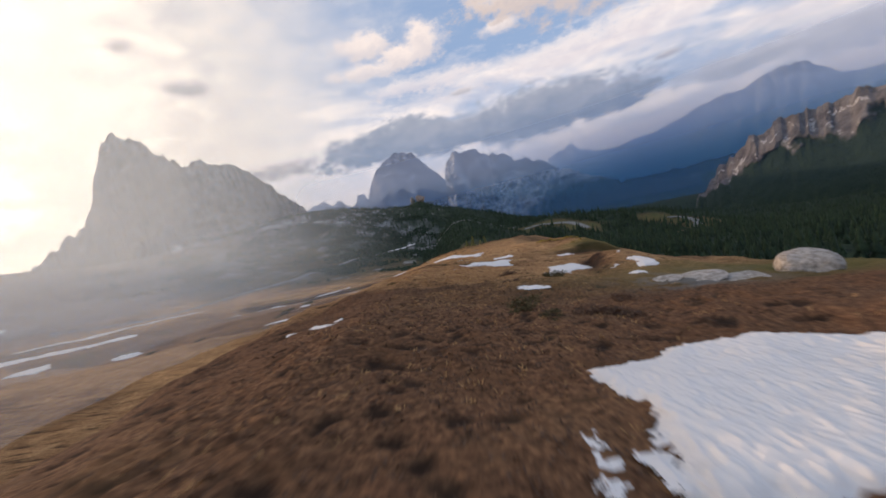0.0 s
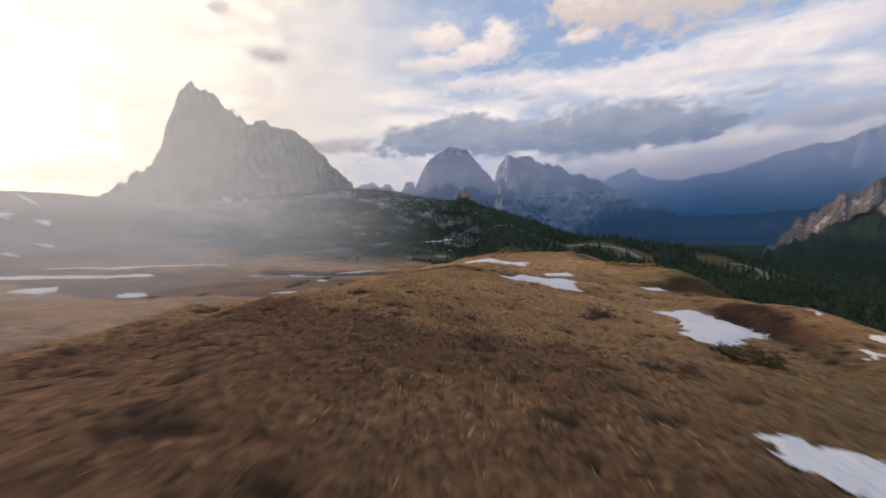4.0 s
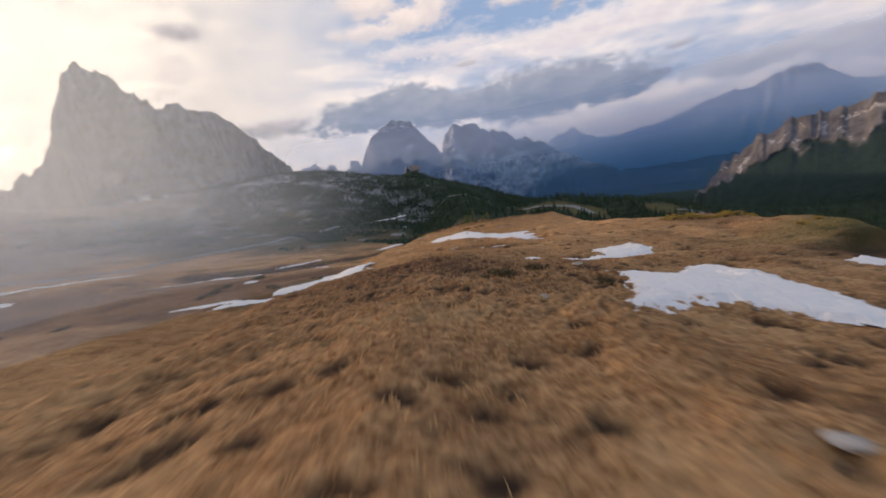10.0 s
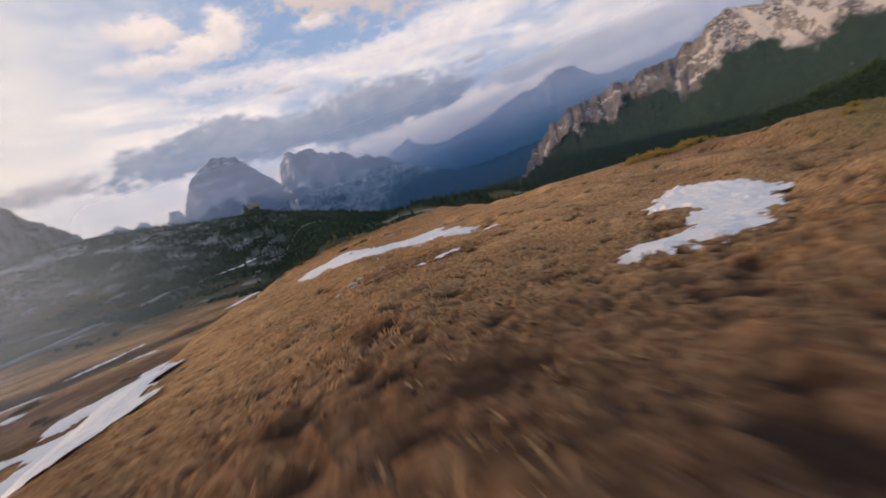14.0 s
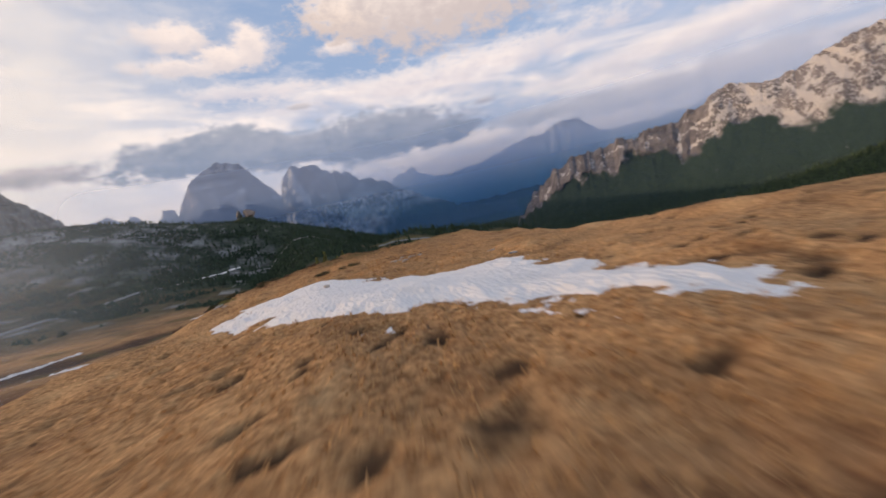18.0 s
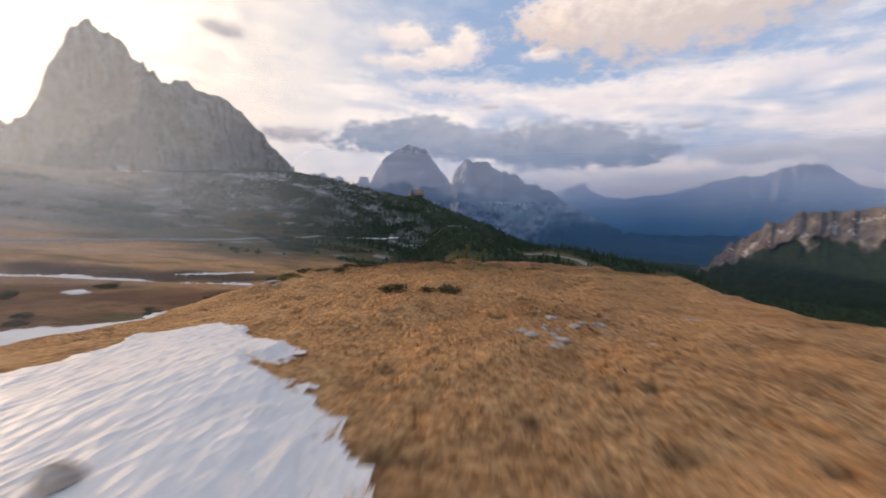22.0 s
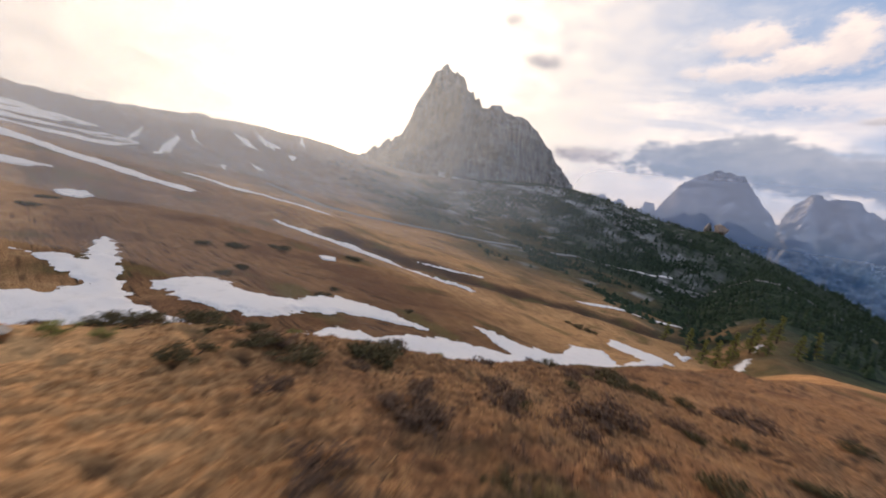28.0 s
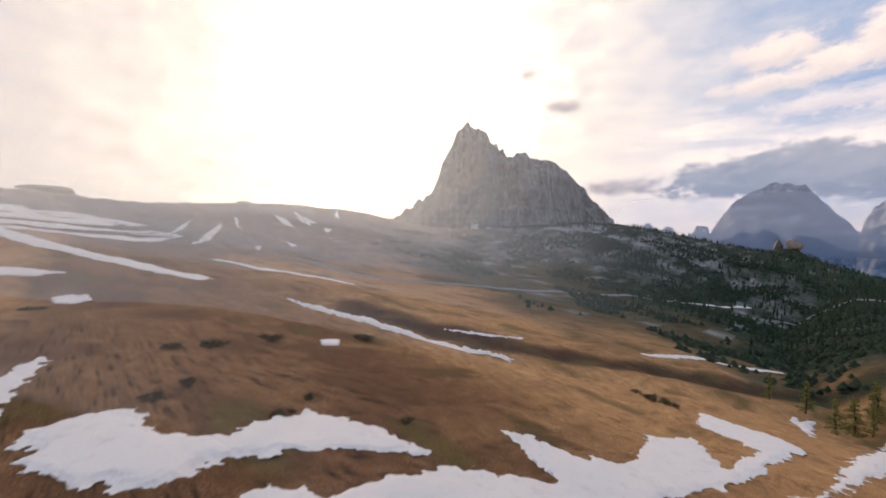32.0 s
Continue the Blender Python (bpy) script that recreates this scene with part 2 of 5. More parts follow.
def ground_material():
    m, nt, b = rough_mat("alpine_turf", 0.95, 0.1)
    p = position(nt)
    fine = noisen(nt, p, 7.0, 5, 0.65)
    mid = noisen(nt, p, 0.9, 4, 0.6)
    wide = noisen(nt, p, 0.10, 4, 0.55)
    huge = noisen(nt, p, 0.012, 4, 0.55)
    straw = mixc(nt, ramp01(nt, fine, 0.30, 0.72), (0.31, 0.134, 0.050), (0.82, 0.442, 0.190))
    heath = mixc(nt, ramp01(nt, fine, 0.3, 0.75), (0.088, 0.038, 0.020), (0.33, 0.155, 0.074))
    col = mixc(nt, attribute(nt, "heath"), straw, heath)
    # dark peat of the gaps, deepened to paint the relief's shade
    peat_shade = mixc(nt, fine, (0.020, 0.012, 0.009), (0.070, 0.038, 0.022))
    col = mixc(nt, mathn(nt, "MULTIPLY", attribute(nt, "hollow"), 0.97), col, peat_shade)
    col = mixc(nt, mathn(nt, "MULTIPLY", ramp01(nt, mid, 0.58, 0.72), 0.40), col, (0.085, 0.046, 0.027))
    blotch = noisen(nt, p, 0.33, 5, 0.6, 0.6)
    col = mixc(nt, mathn(nt, "MULTIPLY", ramp01(nt, blotch, 0.52, 0.66), 0.45), col, (0.17, 0.075, 0.032))
    col = mixc(nt, mathn(nt, "MULTIPLY", ramp01(nt, blotch, 0.47, 0.34), mathn(nt, "SUBTRACT", 0.38, mathn(nt, "MULTIPLY", attribute(nt, "heath"), 0.36))), col, (0.85, 0.49, 0.22))
    moss = mixc(nt, fine, (0.09, 0.085, 0.02), (0.24, 0.20, 0.06))
    col = mixc(nt, attribute(nt, "green"), col, moss)
    col = mixc(nt, mathn(nt, "MULTIPLY", ramp01(nt, wide, 0.5, 0.7), 0.30), col, (0.30, 0.15, 0.06))
    pine = mixc(nt, ramp01(nt, noisen(nt, p, 0.12, 5, 0.7), 0.35, 0.7), (0.012, 0.022, 0.014), (0.055, 0.075, 0.035))
    col = mixc(nt, attribute(nt, "forest"), col, pine)
    scree = mixc(nt, ramp01(nt, noisen(nt, p, 0.05, 7, 0.7), 0.35, 0.68), (0.14, 0.125, 0.11), (0.42, 0.40, 0.37))
    col = mixc(nt, attribute(nt, "scree"), col, scree)
    nt.links.new(col, b.inputs["Base Color"])
    bumpn(nt, b, mathn(nt, "ADD", mathn(nt, "MULTIPLY", fine, 0.6), mathn(nt, "MULTIPLY", mid, 0.8)), 0.8, 0.12)
    return m


def snow_material(name="old_snow", grime=0.25):
    m, nt, b = rough_mat(name, 0.6, 0.35)
    p = position(nt)
    n = noisen(nt, p, 2.2, 5, 0.6)
    g = noisen(nt, p, 0.7, 5, 0.65)
    col = mixc(nt, mathn(nt, "MULTIPLY", ramp01(nt, g, 0.5, 0.75), grime), (0.98, 0.87, 0.775), (0.56, 0.47, 0.39))
    nt.links.new(col, b.inputs["Base Color"])
    b.inputs["Subsurface Weight"].default_value = 0.0
    cups = nt.nodes.new("ShaderNodeTexVoronoi")
    cups.inputs["Scale"].default_value = 7.5
    nt.links.new(scaled(nt, p, 1.0, 0.55, 1.0), cups.inputs["Vector"])
    bumpn(nt, b, mathn(nt, "ADD", cups.outputs["Distance"], mathn(nt, "MULTIPLY", n, 0.5)), 0.7, 0.06)
    return m


def rock_material(name, dark, light, size, snow=0.0, warm=(0.34, 0.25, 0.18), strata=1.0, green=None, drift=None):
    """Limestone: streaked down the faces, layered across, with snow in the gullies."""
    m, nt, b = rough_mat(name, 0.9, 0.2)
    p = position(nt)
    k = 1.0 / size
    drips = noisen(nt, scaled(nt, p, 1, 1, 0.16 if size < 1200 else 0.5), 22 * k, 7, 0.65, 0.3)
    layers = noisen(nt, scaled(nt, p, 0.12, 0.12, 1), 26 * k, 6, 0.65, 0.5)
    blot = noisen(nt, p, 5 * k, 5, 0.6)
    v = mathn(nt, "ADD", mathn(nt, "MULTIPLY", drips, 0.55), mathn(nt, "MULTIPLY", layers, 0.45 * strata))
    mid_ = 0.275 + 0.225 * strata
    col = mixc(nt, ramp01(nt, v, mid_ - 0.13, mid_ + 0.13), dark, light)
    col = mixc(nt, mathn(nt, "MULTIPLY", ramp01(nt, blot, 0.52, 0.68), 0.55), col, warm)
    geo = nt.nodes.new("ShaderNodeNewGeometry")
    sep = nt.nodes.new("ShaderNodeSeparateXYZ")
    nt.links.new(geo.outputs["Normal"], sep.inputs[0])
    if green:
        gm = mathn(nt, "MULTIPLY", attribute(nt, "wood"), ramp01(nt, noisen(nt, p, 30 * k, 5, 0.7), 0.22, 0.34))
        col = mixc(nt, gm, col, mixc(nt, noisen(nt, p, 60 * k, 4, 0.7), green, (green[0] * 2.4, green[1] * 2.0, green[2] * 1.9)))
    if snow:
        flat = mathn(nt, "ADD", sep.outputs[2], mathn(nt, "MULTIPLY", mathn(nt, "SUBTRACT", noisen(nt, p, 14 * k, 5, 0.65), 0.5), 1.1))
        sm = mathn(nt, "MULTIPLY", ramp01(nt, flat, 0.70, 0.86), snow)
        if green:
            sm = mathn(nt, "MULTIPLY", sm, mathn(nt, "SUBTRACT", 1.0, attribute(nt, "wood")))
        col = mixc(nt, sm, col, (0.80, 0.81, 0.84))
    if drift:
        edge = mathn(nt, "ADD", attribute(nt, "drift"), mathn(nt, "MULTIPLY", mathn(nt, "SUBTRACT", noisen(nt, p, 90 * k, 6, 0.75), 0.5), 2.2))
        lies = ramp01(nt, edge, 0.45, 0.75)
        if green:
            lies = mathn(nt, "MULTIPLY", lies, mathn(nt, "SUBTRACT", 1.0, gm))
        col = mixc(nt, lies, col, drift)
    nt.links.new(col, b.inputs["Base Color"])
    bumpn(nt, b, mathn(nt, "ADD", v, mathn(nt, "MULTIPLY", noisen(nt, p, 90 * k, 5, 0.7), 0.5)), 0.9, size * 0.035)
    return m


def leaf_material(name, a, bcol, size=3.0):
    m, nt, b = rough_mat(name, 0.8, 0.2)
    n = noisen(nt, position(nt), size, 4, 0.65)
    rnd = nt.nodes.new("ShaderNodeNewGeometry").outputs["Random Per Island"]
    col = mixc(nt, mathn(nt, "ADD", mathn(nt, "MULTIPLY", n, 0.6), mathn(nt, "MULTIPLY", rnd, 0.5)), a, bcol)
    nt.links.new(col, b.inputs["Base Color"])
    return m


def stone_material():
    m, nt, b = rough_mat("pale_limestone", 0.85, 0.3)
    p = position(nt)
    n = noisen(nt, p, 3.0, 7, 0.65)
    col = mixc(nt, ramp01(nt, n, 0.3, 0.7), (0.27, 0.215, 0.17), (0.62, 0.52, 0.425))
    col = mixc(nt, mathn(nt, "MULTIPLY", ramp01(nt, noisen(nt, p, 9.0, 4, 0.6), 0.60, 0.75), 0.35), col, (0.14, 0.125, 0.10))
    nt.links.new(col, b.inputs["Base Color"])
    bumpn(nt, b, n, 0.7, 0.08)
    return m


TURF = ground_material()
SNOW = snow_material()
GUSELA = rock_material("grey_limestone", (0.075, 0.07, 0.07), (0.35, 0.325, 0.305), 260, snow=0.15, warm=(0.28, 0.225, 0.18), strata=0.35, drift=(0.78, 0.78, 0.80))
# far rocks: the blue cast of distance is put into their base colours
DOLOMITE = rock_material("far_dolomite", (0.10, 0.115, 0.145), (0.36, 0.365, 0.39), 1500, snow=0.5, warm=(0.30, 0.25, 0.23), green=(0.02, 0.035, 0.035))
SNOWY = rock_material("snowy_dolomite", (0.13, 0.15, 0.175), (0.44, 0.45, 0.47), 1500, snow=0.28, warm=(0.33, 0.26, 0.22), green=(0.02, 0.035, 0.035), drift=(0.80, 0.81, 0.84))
RANGE = rock_material("haze_tinted_range_rock", (0.15, 0.18, 0.22), (0.36, 0.39, 0.43), 1500, snow=0.06, warm=(0.17, 0.16, 0.16), green=(0.02, 0.033, 0.035), strata=0.4)
PINKROCK = rock_material("rosy_limestone", (0.20, 0.14, 0.11), (0.48, 0.36, 0.28), 40)
CRAG = rock_material("crag_limestone", (0.075, 0.064, 0.066), (0.28, 0.245, 0.235), 900, snow=0.0, warm=(0.21, 0.175, 0.165), green=(0.011, 0.024, 0.012), strata=0.35, drift=(0.56, 0.52, 0.50))
STONE = stone_material()
NEEDLES = leaf_material("dark_spruce_needles", (0.010, 0.020, 0.012), (0.045, 0.070, 0.030), 0.4)
LARCH = leaf_material("spring_larch_needles", (0.13, 0.13, 0.03), (0.36, 0.32, 0.09), 2.0)
GOLD = leaf_material("golden_larch_needles", (0.26, 0.17, 0.03), (0.56, 0.37, 0.07), 2.0)
JUNIPER = leaf_material("dwarf_juniper_leaves", (0.040, 0.032, 0.014), (0.16, 0.115, 0.045), 4.0)
STRAW = leaf_material("dry_grass_blades", (0.34, 0.16, 0.058), (0.72, 0.40, 0.165), 1.2)
BARK = rough_mat("larch_bark", 0.9, 0.2)[0]
BARK.node_tree.nodes["Principled BSDF"].inputs["Base Color"].default_value = (0.09, 0.065, 0.05, 1)
PEAT = leaf_material("dark_heather_twigs", (0.06, 0.033, 0.022), (0.24, 0.13, 0.075), 3.0)


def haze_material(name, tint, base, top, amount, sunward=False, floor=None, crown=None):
    """A mostly clear sheet that imitates haze and sun glare by its colour, thinning out upwards; crown is its paler
    tint aloft.
    """
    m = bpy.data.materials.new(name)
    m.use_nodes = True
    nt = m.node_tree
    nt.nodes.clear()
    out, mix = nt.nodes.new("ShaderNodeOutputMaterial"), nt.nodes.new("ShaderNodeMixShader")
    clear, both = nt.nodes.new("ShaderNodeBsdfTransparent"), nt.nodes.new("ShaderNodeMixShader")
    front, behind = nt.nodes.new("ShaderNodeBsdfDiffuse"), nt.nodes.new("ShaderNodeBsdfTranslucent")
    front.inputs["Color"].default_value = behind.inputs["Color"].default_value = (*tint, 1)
    # shaded valley air and lit upper air are painted as a tint by height
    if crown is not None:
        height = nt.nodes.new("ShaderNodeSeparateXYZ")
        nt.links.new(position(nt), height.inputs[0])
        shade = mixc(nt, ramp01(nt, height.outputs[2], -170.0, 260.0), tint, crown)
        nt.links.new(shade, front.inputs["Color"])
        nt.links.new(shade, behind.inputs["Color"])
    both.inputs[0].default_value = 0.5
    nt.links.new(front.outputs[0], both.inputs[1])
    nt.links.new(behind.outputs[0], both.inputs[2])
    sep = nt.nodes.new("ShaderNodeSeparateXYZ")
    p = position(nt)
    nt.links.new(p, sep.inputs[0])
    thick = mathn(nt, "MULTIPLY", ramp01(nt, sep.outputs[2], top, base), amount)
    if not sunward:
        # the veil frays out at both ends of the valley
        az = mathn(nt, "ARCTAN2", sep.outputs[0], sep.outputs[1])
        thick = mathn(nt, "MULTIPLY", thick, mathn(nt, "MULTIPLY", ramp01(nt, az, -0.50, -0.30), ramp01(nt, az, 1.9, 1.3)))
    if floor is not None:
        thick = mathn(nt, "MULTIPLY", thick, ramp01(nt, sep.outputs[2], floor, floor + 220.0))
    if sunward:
        # the imitated glare thins out away from the sun's side
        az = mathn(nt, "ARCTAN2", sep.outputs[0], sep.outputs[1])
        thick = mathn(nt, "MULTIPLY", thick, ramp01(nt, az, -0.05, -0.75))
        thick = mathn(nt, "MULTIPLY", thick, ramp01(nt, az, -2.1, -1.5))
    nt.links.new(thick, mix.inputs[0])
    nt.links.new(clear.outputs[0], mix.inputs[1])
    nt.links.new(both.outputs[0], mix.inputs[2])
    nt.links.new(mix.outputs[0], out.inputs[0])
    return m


# half-clear coloured sheets stand in for aerial haze
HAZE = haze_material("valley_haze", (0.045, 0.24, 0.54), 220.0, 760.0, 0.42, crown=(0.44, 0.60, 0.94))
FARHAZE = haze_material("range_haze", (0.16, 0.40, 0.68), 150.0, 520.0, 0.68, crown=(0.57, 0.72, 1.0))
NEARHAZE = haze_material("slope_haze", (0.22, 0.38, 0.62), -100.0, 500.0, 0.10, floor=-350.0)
# pale tint that imitates sun glare veiling the western view
GLARE = haze_material("sunlit_haze", (0.80, 0.90, 0.98), 40.0, 420.0, 0.205, True)


def gravel_material():
    m, nt, b = rough_mat("pale_gravel", 0.9, 0.2)
    n = noisen(nt, position(nt), 1.5, 6, 0.7)
    nt.links.new(mixc(nt, n, (0.15, 0.14, 0.13), (0.35, 0.33, 0.30)), b.inputs["Base Color"])
    bumpn(nt, b, n, 0.5, 0.05)
    return m


def water_material():
    m, nt, b = rough_mat("dark_meltwater", 0.06, 0.5)
    n = noisen(nt, position(nt), 6.0, 2, 0.5)
    nt.links.new(mixc(nt, n, (0.03, 0.028, 0.024), (0.06, 0.05, 0.035)), b.inputs["Base Color"])
    bumpn(nt, b, n, 0.05, 0.01)
    return m


GRAVEL, WATER = gravel_material(), water_material()

# ---------------------------------------------------------------- the ground
# terrain form
def hashed(ix, iy, seed):
    h = (ix.astype(np.int64) * 374761393 + iy.astype(np.int64) * 668265263 + seed * 982451653) & 0x7FFFFFFF
    h = ((h ^ (h >> 13)) * 1274126177) & 0x7FFFFFFF
    return ((h ^ (h >> 16)) & 0xFFFF) / 65535.0


def vnoise(x, y, seed=0):
    """Smooth value noise, -1 to 1, one cell a unit."""
    x, y = np.asarray(x, float), np.asarray(y, float)
    ix, iy = np.floor(x), np.floor(y)
    fx, fy = x - ix, y - iy
    fx, fy = fx * fx * (3 - 2 * fx), fy * fy * (3 - 2 * fy)
    a, b = hashed(ix, iy, seed), hashed(ix + 1, iy, seed)
    c, d = hashed(ix, iy + 1, seed), hashed(ix + 1, iy + 1, seed)
    return 2 * ((a * (1 - fx) + b * fx) * (1 - fy) + (c * (1 - fx) + d * fx) * fy) - 1


def fbm(x, y, octaves=4, seed=0, gain=0.5):
    total, amp, x, y = 0.0, 1.0, np.asarray(x, float), np.asarray(y, float)
    for k in range(octaves):
        total = total + amp * vnoise(x, y, seed + 17 * k)
        x, y, amp = x * 2.03 + 5.1, y * 2.03 - 3.7, amp * gain
    return total


def step(v, lo, hi):
    k = np.clip((v - lo) / (hi - lo), 0, 1)
    return k * k * (3 - 2 * k)


def gauss(x, y, cx, cy, sx, sy, turn=0.0):
    c, s = np.cos(np.radians(turn)), np.sin(np.radians(turn))
    u, v = (x - cx) * c + (y - cy) * s, -(x - cx) * s + (y - cy) * c
    return np.exp(-(u / sx) ** 2 - (v / sy) ** 2)


CREST_Y = [-60, -10, 0, 10, 22, 33, 48, 62, 72, 80, 90, 100, 110, 120, 130, 140, 165, 200, 260]
CREST_Z = [2.0, -1.2, -2.4, -3.7, -5.2, -6.3, -8.3, -9.7, -11.6, -12.9, -14.1, -15.24, -16.36, -16.46, -17.28, -19.6, -23.0, -28, -44]


def soft_profile(v, xs, ys):
    """A rounded line through few heights."""
    d = 3.0
    return sum(np.interp(v + k, xs, ys) for k in (-d, -d / 2, 0, d / 2, d)) / 5


STREAM = [(-150, 186), (-133, 192), (-95, 208), (-66, 224), (-40, 250), (-12, 274), (20, 300), (60, 340)]


DITCH = [(-118, 212), (-91, 224), (-77, 236), (-62, 253), (-47, 273), (-28, 296), (-10, 322), (20, 350)]


def line_distance(x, y, pts):
    d = np.full(np.shape(x), 1e9)
    for (ax, ay), (bx, by) in zip(pts[:-1], pts[1:]):
        ux, uy = bx - ax, by - ay
        k = np.clip(((x - ax) * ux + (y - ay) * uy) / (ux * ux + uy * uy), 0, 1)
        d = np.minimum(d, np.hypot(x - ax - k * ux, y - ay - k * uy))
    return d


def base_land(x, y):
    """The wide land: a tilted basin, the western hill, wooded hills and the deep valley."""
    n = x * 0.75 + y * 0.66
    z = -23 - 0.16 * np.maximum(n, -345) + 0.25 * np.minimum(n + 345, 0)
    z = z + 58 * gauss(x, y, -700, 560, 240, 230)
    z = z + 14 * gauss(x, y, -690, 300, 150, 170)
    z = z + 125 * gauss(x, y, -330, 900, 340, 260)
    z = z + 138 * gauss(x, y, -50, 1270, 330, 300) + 24 * gauss(x, y, -60, 1262, 42, 60)
    z = z + 4.5 * gauss(x, y, -25, 146, 40, 45) + 9 * gauss(x, y, 48, 220, 50, 50) - 14 * gauss(x, y, -60, 697, 130, 110) + 17 * gauss(x, y, 231, 668, 130, 110)
    z = z - 8 * gauss(x, y, -320, 180, 120, 120) - 4 * gauss(x, y, -131, 134, 30, 25) - 6 * gauss(x, y, -253, 293, 60, 60)
    z = z + 45 * gauss(x, y, 420, 700, 130, 130) + 38 * gauss(x, y, 265, 795, 120, 110)
    z = z + 60 * gauss(x, y, 500, 1500, 500, 300)
    z = z - 60 * gauss(x, y, 750, 900, 400, 500)
    z = z + 300 * step(x * 0.80 - y * 0.36, 650, 1500)
    far = step(np.hypot(x, y), 1500, 3200)
    return z * (1 - far) - 335 * far


def land(x, y):
    """Height of the bare ground, without the turf's hummocks."""
    x, y = np.asarray(x, float), np.asarray(y, float)
    z0 = soft_profile(y, CREST_Y, CREST_Z)
    side = x - np.interp(y, [-20, 33, 62, 100, 140, 200], [-3, -5, -4, 0, 8, 30])
    right = np.maximum(side, 0)
    slope = np.interp(y, [0, 25, 45, 70, 85, 100, 140], [0.15, 0.189, 0.197, 0.157, 0.05, 0.03, 0.07])
    edge = np.interp(y, [0, 20, 40, 70, 84, 95, 120, 160], [34, 33.2, 33.8, 30.5, 29.4, 19, 17, 18])
    rz = -slope * right - 0.42 * np.maximum(right - edge, 0)
    left = np.maximum(-side, 0)
    lip = np.interp(y, [-20, 33, 62, 88, 97, 105, 112, 118, 124, 132, 142, 150, 200], [9, 8, 7, 10.2, 10.6, 12.6, 12.3, 16, 13.2, 11.7, 9.7, 9.9, 9])
    fall = np.interp(y, [60, 90, 122, 136], [0.34, 0.36, 0.42, 0.74])
    lz = -np.interp(y, [60, 90, 105, 118, 130], [0.06, 0.05, 0.04, 0.18, 0.06]) * left - fall * np.maximum(left - lip, 0) ** 2 / (np.maximum(left - lip, 0) + 5)
    ridge = z0 + rz + lz
    ridge = ridge + 0.5 * gauss(x, y, 29, 76, 9, 6, 20) - 0.6 * gauss(x, y, 22, 63, 10, 4, 20)
    ridge = ridge + 1.5 * step(y - 0.30 * (x - 26), 68.7, 69.5) * gauss(x, y, 30, 71, 8.5, 6.5)
    ridge = ridge + 1.4 * step(x - 0.33 * (y - 43), 15.8, 17.2) * gauss(x, y, 19.3, 43.5, 5, 9, -18)
    ridge = ridge - 0.65 * gauss(x, y, 5, 70.5, 6, 4.5)
    b = base_land(x, y)
    k = 3.0 + np.hypot(x, y - 90) * 0.01
    m = np.maximum(ridge, b)
    z = m + k * np.log(np.exp((ridge - m) / k) + np.exp((b - m) / k)) - k * np.log(2) * np.exp(-np.abs(ridge - b) / k)
    far = np.hypot(x, y - 80)
    z = z + 0.9 * fbm(x / 38, y / 38, 3, 3) * step(far, 15, 90) + 5.0 * fbm(x / 190, y / 190, 5, 9) * step(far, 120, 500)
    z = z - 2.2 * np.exp(-(line_distance(x, y, STREAM) / 5.0) ** 2) - 2.0 * np.exp(-(line_distance(x, y, DITCH) / 8.0) ** 2)
    z = z + 0.28 * fbm(x / 6.5, y / 6.5, 3, 21)
    return z


def tussocks(x, y, size, seed):
    """Irregular cells: distance to the nearest tussock's middle, to the gap around it, and a number of its own."""
    x, y = np.asarray(x, float) / size, np.asarray(y, float) / size
    x, y = x + 0.25 * vnoise(x * 1.3, y * 1.3, seed + 3), y + 0.25 * vnoise(x * 1.3, y * 1.3, seed + 4)
    ix, iy = np.floor(x), np.floor(y)
    one, two, own = np.full(x.shape, 9.0), np.full(x.shape, 9.0), np.zeros(x.shape)
    for i in (-1, 0, 1):
        for j in (-1, 0, 1):
            cx, cy = ix + i, iy + j
            d = np.hypot(cx + hashed(cx, cy, seed) - x, cy + hashed(cx, cy, seed + 1) - y)
            near = d < one
            two = np.where(near, one, np.minimum(two, d))
            own = np.where(near, hashed(cx, cy, seed + 2), own)
            one = np.where(near, d, one)
    return one, two - one, own


